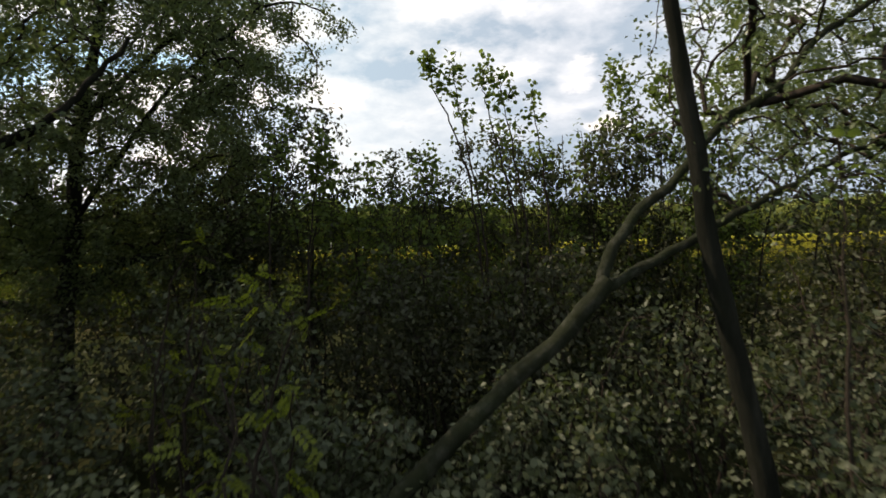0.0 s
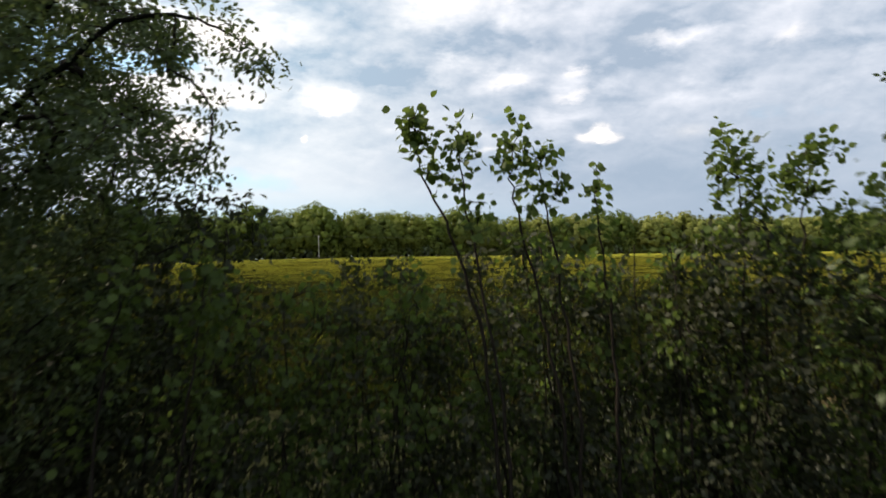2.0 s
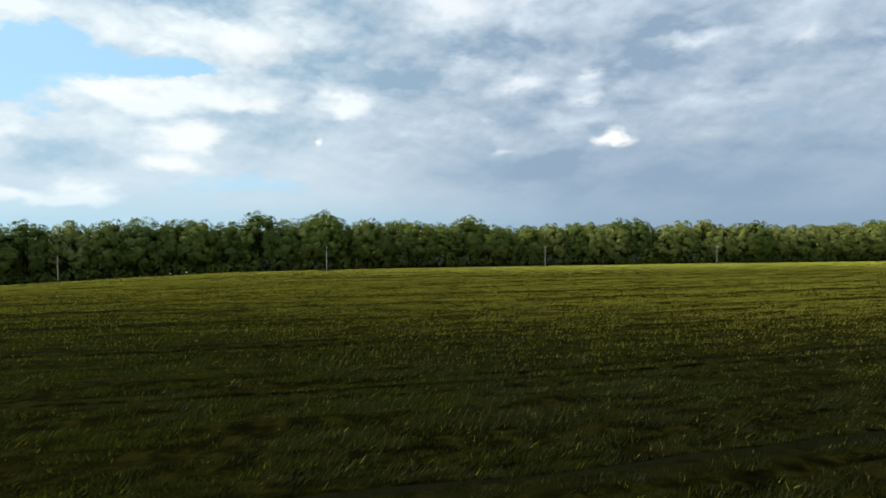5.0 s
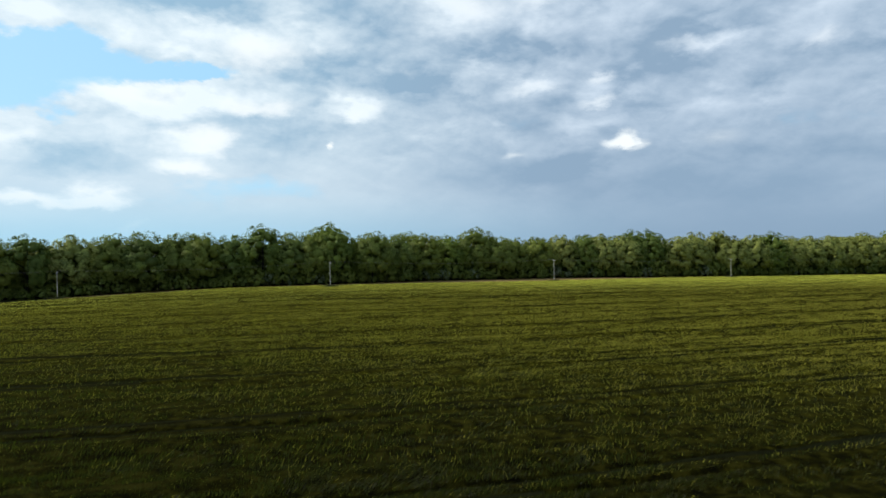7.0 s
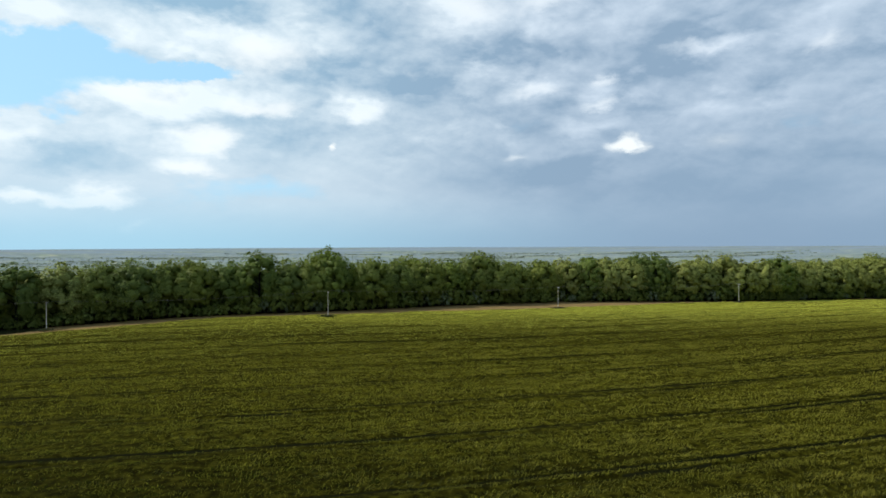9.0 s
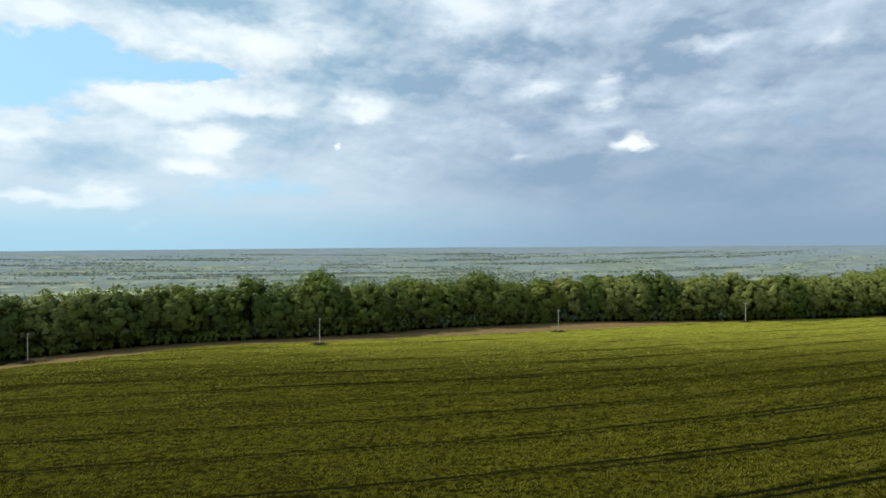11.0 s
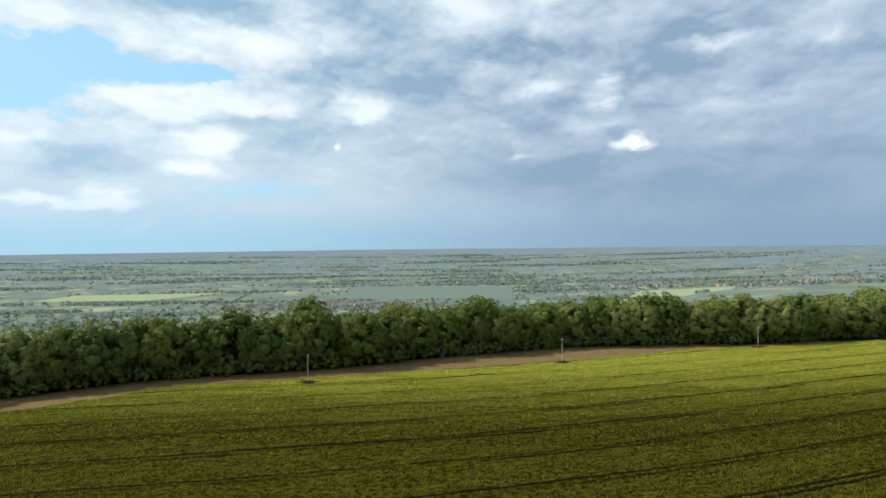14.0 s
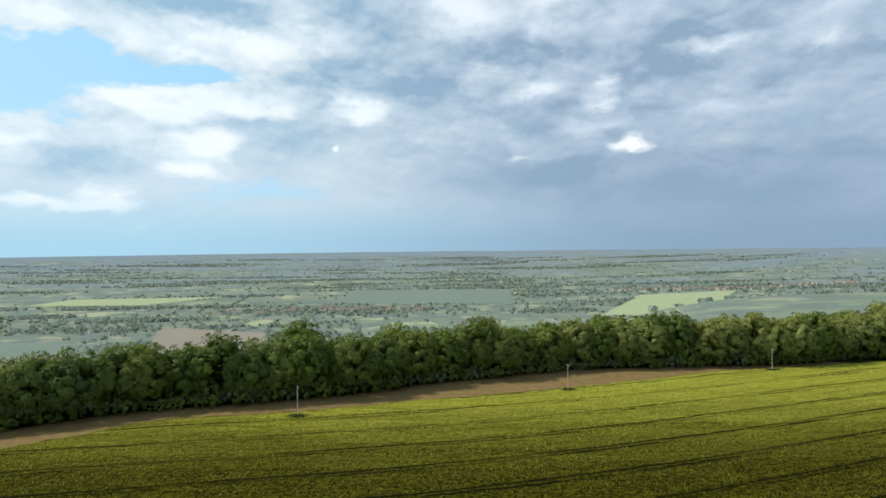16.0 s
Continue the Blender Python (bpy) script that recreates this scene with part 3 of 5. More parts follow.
def build_crop():
    """Dense crop surface with sunk wheel tracks."""
    xs = np.concatenate([np.arange(-250, -60, 5.0), np.arange(-60, 80, 2.0), np.arange(80, 345, 5.0)])
    vs = []
    for k in range(-26, 14):
        c = TRAM_ZERO + TRAM_GAP * k
        vs += [c - 1.22, c - 1.10, c - 0.80, c - 0.68, c + 0.68, c + 0.80, c + 1.10, c + 1.22]
        vs += list(np.arange(c + 2.0, c + TRAM_GAP - 1.6, 1.0))
    vs = np.array(sorted(vs))
    x, v = np.meshgrid(xs, vs, indexing="ij")
    y = v + tram(x)
    far = edge_y(CROP_EDGE, x)
    y = np.clip(y, FIELD_NEAR, far)
    d = tram_dist(x, y)
    wander = np.sin(x * 0.11 + np.round((y - tram(x) - TRAM_ZERO) / TRAM_GAP) * 2.3) + 0.8 * np.sin(x * 0.043 + y * 0.02)
    side = np.sign(y - tram(x) - TRAM_ZERO - TRAM_GAP * np.round((y - tram(x) - TRAM_ZERO) / TRAM_GAP))
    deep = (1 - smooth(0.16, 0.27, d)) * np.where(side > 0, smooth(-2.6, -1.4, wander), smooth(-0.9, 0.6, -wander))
    inside = (y > FIELD_NEAR + 0.1) & (y < far - 0.1)
    h = 0.46 + 0.18 * row_streak(x, y) + 0.26 * (value_noise(x, (y - tram(x)) * 2.0, 3.2, 6) - 0.5)
    z = ground_z(x, y) + np.where(inside, h - 0.46 * deep - 0.30 * lodged(x, y), 0.02)
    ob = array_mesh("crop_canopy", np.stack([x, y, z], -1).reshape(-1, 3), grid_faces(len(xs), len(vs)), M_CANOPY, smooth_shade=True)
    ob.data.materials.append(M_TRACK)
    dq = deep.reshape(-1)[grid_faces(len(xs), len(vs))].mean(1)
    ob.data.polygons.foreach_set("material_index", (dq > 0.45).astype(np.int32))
    tagged(ob, "dense green barley field with wheel tracks", "crop field", kind="stuff")
    return ob


build_crop()


def build_blades():
    """Standing barley blades over the crop surface, finer where the camera flies close."""
    rng = np.random.default_rng(5)
    V = []
    for y0, y1, gap, hgt, wid, track in ((FIELD_NEAR, 44, 0.12, 0.25, 0.014, 0.32), (44, 95, 0.21, 0.28, 0.023, 0.48), (95, 165, 0.33, 0.30, 0.031, 0.62), (165, 330, 0.51, 0.32, 0.042, 0.78)):
        half1 = 0.80 * y1 + 18
        xs = np.arange(-min(half1, 240), min(half1, 330), gap)
        ys = np.arange(y0, y1, gap * 0.8)
        x, y = (a.ravel() for a in np.meshgrid(xs, ys))
        x = x + rng.uniform(-0.5, 0.5, len(x)) * gap
        y = y + rng.uniform(-0.5, 0.5, len(x)) * gap
        bare = tram_dist(x, y) < track
        keep = (np.abs(x) < 0.8 * y + 16) & (y > FIELD_NEAR + 0.1) & (y < edge_y(CROP_EDGE, x) - 0.3) & ~bare
        keep &= rng.uniform(0, 1, len(x)) > 0.75 * lodged(x, y)
        for px, py in POLES:
            keep &= (x - px) ** 2 / 9 + (y - py) ** 2 / 2.2 > 1
        st = 0.8 * row_streak(x, y) + 1.7 * (value_noise(x * 0.45, (y - tram(x)) * 2.0, 1.1, 1) - 0.5) + 1.0 * (value_noise(x * 0.7, y, 0.45, 2) - 0.5)
        st = st * (0.75 if y0 < 90 else 0.6)
        keep &= rng.uniform(0, 1, len(x)) < 0.60 + 0.85 * st
        x, y, st = x[keep], y[keep], st[keep]
        n = len(x)
        z = ground_z(x, y) + 0.40
        for b in range(2):
            a = rng.uniform(0, math.pi, n)
            lean = rng.normal(0, 0.11, (n, 2)) + np.stack([0.12 + 0.3 * (value_noise(x, y, 2.3, 3) - 0.5), 0.3 * (value_noise(x, y, 2.3, 4) - 0.5)], -1)
            h = hgt * rng.uniform(0.7, 1.2, n) * np.clip(1 + 0.45 * st, 0.4, 1.6)
            w = wid * rng.uniform(0.7, 1.3, n)
            dx, dy = np.cos(a) * w, np.sin(a) * w
            p0 = np.stack([x - dx, y - dy, z], -1)
            p1 = np.stack([x + dx, y + dy, z], -1)
            p2 = np.stack([x + lean[:, 0], y + lean[:, 1], z + h], -1)
            V.append(np.stack([p0, p1, p2], 1).reshape(-1, 3))
    V = np.concatenate(V)
    # shade painted in as dark blades by the hedge, sunlit yellow up the field, in mixed drifts
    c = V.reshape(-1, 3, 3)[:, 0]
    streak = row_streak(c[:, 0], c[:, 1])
    lit_field = rng.uniform(0, 1, len(c)) < 0.03 + 0.97 * smooth(36, 125, c[:, 1] + 0.22 * c[:, 0] + 14 * streak)
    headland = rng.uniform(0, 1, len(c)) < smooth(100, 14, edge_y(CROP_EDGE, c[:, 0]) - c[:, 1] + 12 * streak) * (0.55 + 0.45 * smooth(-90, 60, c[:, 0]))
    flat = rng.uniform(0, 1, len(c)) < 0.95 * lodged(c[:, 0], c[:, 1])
    lit_field &= ~headland & ~flat
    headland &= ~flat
    for pick, mat, label in ((headland, M_CROP_SUNLIT, "pale barley along the headland by the wood, sunlight painted in"), (lit_field, M_CROP, "unripe yellow-green barley standing in drilled rows"), (~(lit_field | headland), M_CROP_SHADE, "dark green barley standing in drilled rows, shade painted in")):
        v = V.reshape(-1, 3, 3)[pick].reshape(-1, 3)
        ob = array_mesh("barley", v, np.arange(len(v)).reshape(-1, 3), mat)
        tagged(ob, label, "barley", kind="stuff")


build_blades()


def build_margin():
    """Pale dry grass along the near edge of the field."""
    rng = np.random.default_rng(8)
    x = rng.uniform(-40, 40, 26000)
    x = x[value_noise(x, x * 0, 2.6, 12) > 0.62]
    n = len(x)
    y = 15.4 + rng.normal(0, 0.32, n) + 0.25 * np.sin(x * 0.7)
    z = ground_z(x, y)
    a = rng.uniform(0, math.pi, n)
    h = rng.uniform(0.12, 0.4, n)
    lx, ly = rng.normal(0, 0.12, n), rng.normal(0, 0.12, n)
    dx, dy = np.cos(a) * 0.02, np.sin(a) * 0.02
    v = np.stack([np.stack([x - dx, y - dy, z], -1), np.stack([x + dx, y + dy, z], -1), np.stack([x + lx, y + ly, z + h], -1)], 1)
    ob = array_mesh("dry_grass", v.reshape(-1, 3), np.arange(n * 3).reshape(-1, 3), M_DRY)
    tagged(ob, "pale dry grass along the field margin", "grass", kind="stuff")


build_margin()

# ---------------------------------------------------------------- building blocks for plants
DIAMOND = (np.array([(0, 0, 0), (0.5, 0.30, 0.06), (1, 0, -0.06), (0.5, -0.30, 0.06)]), np.array([(0, 1, 2), (0, 2, 3)]))
ROUND = (np.array([(0, 0, 0), (0.25, 0.36, 0.07), (0.62, 0.42, 0.05), (1, 0.0, -0.10), (0.62, -0.42, 0.05), (0.25, -0.36, 0.07), (0.5, 0, -0.02)]),
         np.array([(0, 1, 6), (1, 2, 6), (2, 3, 6), (3, 4, 6), (4, 5, 6), (5, 0, 6)]))


def pinnate(pairs=4):
    v, f = [], []
    for k in range(pairs * 2 + 1):
        side = 0 if k == pairs * 2 else (1 if k % 2 else -1)
        t = 0.2 + 0.72 * (k // 2) / pairs
        d = np.array([0.55, side * 0.85, -0.12]) if side else np.array([1.0, 0, -0.2])
        d = d / np.linalg.norm(d) * 0.30
        w = np.array([-d[1], d[0], 0]) * 0.30
        o = np.array([t, 0, -0.10 * t * t])
        i = len(v)
        v += [o, o + d * 0.5 + w, o + d, o + d * 0.5 - w]
        f += [(i, i + 1, i + 2), (i, i + 2, i + 3)]
    return np.array(v), np.array(f)


PINNATE = pinnate()


def leaf_cloud(name, pos, away, size, shape, mat, parent, rng, up=0.7):
    """One mesh of many leaves at pos, pointing along away, faces turned mostly upwards."""
    n = len(pos)
    d = away + rng.normal(0, 0.45, (n, 3))
    d /= np.linalg.norm(d, axis=1, keepdims=True) + 1e-9
    nz = rng.normal(0, 0.6, (n, 3)) + np.array([0, 0, up])
    w = np.cross(nz, d)
    w /= np.linalg.norm(w, axis=1, keepdims=True) + 1e-9
    nn = np.cross(d, w)
    tv, tf = shape
    s = size[:, None, None]
    v = pos[:, None, :] + s * (tv[None, :, 0:1] * d[:, None] + tv[None, :, 1:2] * w[:, None] + tv[None, :, 2:3] * nn[:, None])
    f = tf[None] + (np.arange(n) * len(tv))[:, None, None]
    return array_mesh(name, v.reshape(-1, 3), f.reshape(-1, 3), mat, parent)


def tube(V, F, pts, radii, sides):
    """Adds a tapered tube along pts to the lists V, F (quads)."""
    pts = np.asarray(pts, float)
    n = len(pts)
    tan = np.gradient(pts, axis=0)
    tan /= np.linalg.norm(tan, axis=1, keepdims=True) + 1e-9
    ref = np.array([0.3, 1.0, 0.2]) if abs(tan[0][1]) < 0.8 else np.array([1.0, 0.1, 0.1])
    u = np.cross(tan, ref)
    u /= np.linalg.norm(u, axis=1, keepdims=True) + 1e-9
    w = np.cross(tan, u)
    a = np.arange(sides) / sides * 2 * math.pi
    ring = pts[:, None] + np.asarray(radii)[:, None, None] * (np.cos(a)[None, :, None] * u[:, None] + np.sin(a)[None, :, None] * w[:, None])
    b = len(V) and sum(len(q) for q in V)
    V.append(ring.reshape(-1, 3))
    i = np.arange(n - 1)[:, None] * sides
    j = np.arange(sides)[None, :]
    k = (j + 1) % sides
    F.append(np.stack([i + j, i + k, i + sides + k, i + sides + j], -1).reshape(-1, 4) + b)


def curve_points(ctrl, per=5, wobble=0.0, rng=None):
    """A smooth line through control points (Catmull-Rom)."""
    c = np.asarray(ctrl, float)
    c = np.vstack([2 * c[0] - c[1], c, 2 * c[-1] - c[-2]])
    out = []
    for k in range(1, len(c) - 2):
        for t in np.arange(per) / per:
            p0, p1, p2, p3 = c[k - 1:k + 3]
            out.append(0.5 * (2 * p1 + (p2 - p0) * t + (2 * p0 - 5 * p1 + 4 * p2 - p3) * t ** 2 + (3 * p1 - p0 - 3 * p2 + p3) * t ** 3))
    out.append(c[-2])
    out = np.array(out)
    if wobble and rng is not None:
        out[1:-1] += rng.normal(0, wobble, (len(out) - 2, 3))
    return out


def limb(name, ctrl, r0, r1, mat, parent, sides=8, per=5, wobble=0.0, rng=None, power=1.0):
    p = curve_points(ctrl, per, wobble, rng)
    t = np.linspace(0, 1, len(p)) ** power
    rad = r0 + (r1 - r0) * t
    if rng is not None:
        rad = rad * (1 + rng.normal(0, 0.04, len(p)))
    V, F = [], []
    tube(V, F, p, rad, sides)
    return array_mesh(name, np.concatenate(V), np.concatenate(F), mat, parent, True), p


def grow(name, roots, targets, mat, parent, rng, tip=0.004, power=0.45, cap=0.06, droop=0.12, sides=4):
    """Branchwork that reaches from the root lines to every target; returns the targets and the way each twig ends."""
    nodes = [np.asarray(r, float) for r in np.concatenate(roots)]
    par = [-1] * len(nodes)
    order = np.argsort([min(np.linalg.norm(np.asarray(r) - t, axis=1).min() for r in roots) for t in targets])
    arr = np.zeros((len(nodes) + len(targets) * 5, 3))
    arr[:len(nodes)] = nodes
    n = len(nodes)
    lines, ends, count = [], [], np.zeros(len(arr))
    parent_of = np.full(len(arr), -1)
    for ti in order:
        t = targets[ti]
        dd = np.linalg.norm(arr[:n] - t, axis=1) + 0.25 * np.maximum(0, arr[:n, 2] - t[2])
        i = int(dd.argmin())
        a = arr[i]
        L = np.linalg.norm(t - a)
        k = 3
        ids = [i]
        for s in range(1, k + 1):
            q = s / k
            p = a + (t - a) * q + np.array([0, 0, droop * L * math.sin(q * math.pi)]) + (rng.normal(0, 0.05 * L, 3) if s < k else 0)
            arr[n] = p
            parent_of[n] = ids[-1]
            ids.append(n)
            n += 1
        lines.append(ids)
        ends.append((t, t - arr[ids[-2]]))
    for ids in reversed(lines):
        count[ids[-1]] += 1
        for a, b in zip(reversed(ids[:-1]), reversed(ids[1:])):
            count[a] += count[b]
    V, F = [], []
    for ids in lines:
        c = np.maximum(count[ids], 1)
        c[0] = c[1]
        tube(V, F, arr[ids], np.minimum(tip * c ** power, cap), sides)
    ob = tagged(array_mesh(name, np.concatenate(V), np.concatenate(F), mat, parent, True), kind="stuff")
    allp = np.concatenate([arr[ids[1:]] for ids in lines])
    return np.array([e[0] for e in ends]), np.array([e[1] for e in ends]), allp, ob


def clear_of_way(p, gap):
    """Which points keep a gap from the open lane through the hedge."""
    lane = [np.array(q) for q in ((-3.25, -6.0, 6.3), (-3.26, -2.9, 7.1), (-3.2, 0.2, 8.5), (-3.3, 2.4, 9.5), (-3.2, 4.5, 10.0))]
    ok = np.ones(len(p), bool)
    for a, b in zip(lane, lane[1:]):
        t = np.clip(((p - a) @ (b - a)) / ((b - a) @ (b - a)), 0, 1)
        ok &= np.linalg.norm(p - (a + t[:, None] * (b - a)), axis=1) > gap
    return ok


def thing(name, at, label, category, group=""):
    e = new(name)
    e.location = at
    return tagged(e, label, category, group)


def leafy(parent, ends, ways, per, spread, size, shape, mat, rng, gap=0.45, name="foliage", up=0.7):
    """Leaves round twig ends; ends are in world places."""
    n = len(ends)
    p = np.repeat(ends, per, 0) - np.repeat(ways, per, 0) * rng.uniform(0, 1.8, (n * per, 1)) + rng.normal(0, spread, (n * per, 3))
    w = np.repeat(ways, per, 0)
    w = w / (np.linalg.norm(w, axis=1, keepdims=True) + 1e-9) + rng.normal(0, 0.6, (n * per, 3)) + np.array([0, 0, -0.15])
    k = clear_of_way(p, gap)
    p, w = p[k], w[k]
    return tagged(leaf_cloud(name, p, w, rng.uniform(0.7, 1.25, len(p)) * size, shape, mat, parent, rng, up), kind="stuff")


def localise(top):
    """Meshes of a thing were made in world places: shift them to the thing's own base."""
    o = Vector(top.location)
    for c in top.children:
        c.data.transform(Matrix.Translation(-o))


# ---------------------------------------------------------------- hedge: leaning ash on the sunny side of the gap
def build_ash():
    rng = np.random.default_rng(21)
    base = (-0.54, 0.14, float(ground_z(-0.54, 0.14)) - 0.1)
    top = thing("ash_tree", base, "slender leaning ash tree with dark bark and feathery leaves", "tree")
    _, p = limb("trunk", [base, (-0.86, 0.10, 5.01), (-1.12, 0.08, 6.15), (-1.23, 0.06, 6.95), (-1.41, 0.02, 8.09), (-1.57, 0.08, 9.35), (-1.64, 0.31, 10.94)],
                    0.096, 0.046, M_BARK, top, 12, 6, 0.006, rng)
    limb("limb", [(-1.53, 0.05, 8.89), (-1.87, 0.19, 9.23), (-2.10, 0.42, 9.80)], 0.03, 0.012, M_BARK, top, 6, 4, 0.01, rng)
    n = 420
    t = np.stack([rng.uniform(-1.2, 4.2, n), rng.uniform(-0.4, 4.0, n), rng.uniform(7.3, 10.8, n)], -1)
    t = t[t[:, 0] > -1.3 + 0.45 * (t[:, 1] + 0.4) + 0.25 * np.abs(t[:, 2] - 8.6)]
    t = t[clear_of_way(t, 0.9)]
    ends, ways, _, _ = grow("branchwork", [p[18:]], t, M_TWIG, top, rng, 0.004, 0.5, 0.035)
    leafy(top, ends, ways, 11, 0.16, 0.20, PINNATE, M_ASH, rng, 0.6)
    localise(top)


build_ash()


def build_leaning_stem():
    rng = np.random.default_rng(22)
    base = (-4.84, -0.29, float(ground_z(-4.84, -0.29)) - 0.1)
    top = thing("leaning_tree", base, "mossy grey stem leaning over and forking into two limbs", "tree")
    limb("trunk", [base, (-4.04, -0.23, 4.15), (-3.18, -0.17, 5.01), (-2.31, -0.12, 5.75), (-1.99, -0.06, 6.10)], 0.078, 0.066, M_MOSSY, top, 12, 6, 0.008, rng)
    _, a = limb("limb", [(-2.06, -0.07, 6.02), (-1.96, -0.00, 6.27), (-1.66, 0.17, 6.62), (-1.29, 0.34, 6.87), (-0.86, 0.46, 7.33), (-0.31, 0.57, 7.63), (0.10, 0.69, 8.05), (0.96, 0.92, 8.57)],
                0.052, 0.026, M_MOSSY, top, 10, 5, 0.008, rng)
    _, b = limb("limb", [(-2.03, -0.07, 6.02), (-1.78, 0.06, 6.13), (-1.17, 0.28, 6.39), (-0.71, 0.46, 6.59), (-0.19, 0.57, 6.80), (0.38, 0.80, 7.05), (1.19, 1.03, 7.25)],
                0.046, 0.02, M_MOSSY, top, 10, 5, 0.008, rng)
    n = 260
    t = np.stack([rng.uniform(-1.2, 3.0, n), rng.uniform(-0.5, 2.2, n), rng.uniform(6.6, 8.8, n)], -1)
    t = t[clear_of_way(t, 1.0)]
    ends, ways, _, _ = grow("branchwork", [a[20:], b[14:]], t, M_TWIG, top, rng, 0.0045, 0.5, 0.03)
    leafy(top, ends, ways, 26, 0.16, 0.055, DIAMOND, M_HAW, rng)
    localise(top)


build_leaning_stem()


# ---------------------------------------------------------------- hedge: big hawthorn
def build_hawthorn():
    rng = np.random.default_rng(31)
    base = (-8.7, 4.2, float(ground_z(-8.7, 4.2)) - 0.1)
    top = thing("hawthorn_tree", base, "large dark hawthorn with arching limbs and small leaves", "tree")
    roots = []
    for nm, ctrl, r0, r1 in (
        ("trunk", [base, (-8.75, 4.2, 4.8), (-8.55, 4.1, 6.0), (-8.35, 4.0, 6.8), (-8.4, 4.2, 7.9), (-8.1, 4.3, 9.4), (-7.7, 4.4, 11.0)], 0.17, 0.04),
        ("limb", [(-8.6, 4.1, 5.7), (-7.9, 3.9, 6.15), (-7.1, 3.8, 6.32), (-6.4, 3.7, 6.05), (-5.9, 3.6, 5.5)], 0.09, 0.03),
        ("limb", [(-8.7, 4.2, 5.3), (-9.4, 4.2, 5.7), (-10.6, 4.4, 5.6), (-11.5, 4.5, 5.2)], 0.08, 0.03),
        ("limb", [(-8.35, 4.05, 6.9), (-7.4, 4.1, 8.2), (-6.4, 4.1, 9.2), (-5.5, 4.0, 9.75), (-4.9, 4.0, 9.72), (-4.5, 4.0, 9.45)], 0.042, 0.003),
        ("limb", [(-8.4, 4.1, 6.5), (-9.2, 3.8, 7.6), (-10.2, 3.6, 8.4), (-11.3, 3.3, 9.3)], 0.09, 0.02),
        ("limb", [(-8.38, 4.2, 7.6), (-7.7, 3.4, 8.6), (-7.1, 2.9, 9.8)], 0.06, 0.02),
        ("limb", [(-8.3, 4.2, 8.3), (-7.0, 4.5, 9.6), (-5.9, 4.6, 10.6)], 0.05, 0.012),
    ):
        _, p = limb(nm, ctrl, r0, r1, M_BARK, top, 9, 6, 0.015, rng)
        roots.append(p[8 if nm == "trunk" else 3:])
    n = 3000
    u = rng.normal(0, 1, (n, 3))
    u /= np.linalg.norm(u, axis=1, keepdims=True)
    u *= rng.uniform(0.25, 1, (n, 1)) ** 0.5
    t = np.array([-8.2, 4.4, 8.7]) + u * np.array([3.9, 2.6, 3.3])
    z = t[:, 2]
    edge = -5.6 + 0.7 * np.exp(-((z - 9.4) / 0.2) ** 2) + 0.55 * np.exp(-((z - 8.6) / 0.35) ** 2) + 0.25 * np.sin(z * 4.1 + t[:, 1])
    t = t[(t[:, 0] < edge) & (t[:, 0] < -3.36 - 0.77 * (t[:, 1] - 2.42)) & clear_of_way(t, 0.75)]
    extra = np.array([(-4.65, 4.0, 9.5), (-4.42, 4.0, 9.35), (-4.9, 4.1, 9.5), (-4.75, 4.1, 9.75), (-5.0, 3.9, 9.9), (-5.2, 4.1, 9.6), (-4.6, 3.9, 9.3), (-4.9, 4.1, 9.05), (-5.1, 3.8, 8.6), (-4.8, 3.7, 8.7), (-5.1, 3.9, 9.3)])
    t = np.vstack([t, extra])
    ends, ways, _, _ = grow("branchwork", roots, t, M_TWIG, top, rng, 0.0038, 0.45, 0.05)
    leafy(top, ends, ways, 70, 0.085, 0.056, DIAMOND, M_HAW, rng)
    localise(top)


build_hawthorn()


def build_near_hawthorn():
    rng = np.random.default_rng(33)
    base = (-9.2, -0.2, float(ground_z(-9.2, -0.2)) - 0.1)
    top = thing("hawthorn_tree", base, "dark hawthorn with a thick bare limb reaching over the gap", "tree")
    roots = []
    for nm, ctrl, r0, r1 in (
        ("trunk", [base, (-9.1, -0.2, 5.2), (-8.9, -0.1, 6.6), (-8.9, 0.0, 8.2), (-8.6, 0.1, 10.0)], 0.15, 0.04),
        ("limb", [(-8.95, -0.1, 6.3), (-8.0, 0.2, 6.75), (-7.2, 0.5, 7.25), (-6.5, 0.8, 7.75), (-6.0, 1.0, 8.4)], 0.08, 0.02),
        ("limb", [(-8.9, -0.1, 7.0), (-8.0, -0.3, 8.0), (-7.2, -0.4, 9.2)], 0.06, 0.02),
        ("limb", [(-8.95, -0.1, 6.6), (-9.8, -0.6, 7.6), (-10.6, -1.0, 8.8)], 0.06, 0.02),
    ):
        _, p = limb(nm, ctrl, r0, r1, M_BARK, top, 9, 6, 0.015, rng)
        roots.append(p[7:])
    n = 1300
    u = rng.normal(0, 1, (n, 3))
    u /= np.linalg.norm(u, axis=1, keepdims=True)
    u *= rng.uniform(0.2, 1, (n, 1)) ** 0.5
    t = np.array([-8.9, 0.0, 8.6]) + u * np.array([2.9, 2.2, 2.6])
    ends, ways, _, _ = grow("branchwork", roots, t, M_TWIG, top, rng, 0.0038, 0.45, 0.05)
    leafy(top, ends, ways, 50, 0.09, 0.060, DIAMOND, M_HAW, rng)
    localise(top)


build_near_hawthorn()


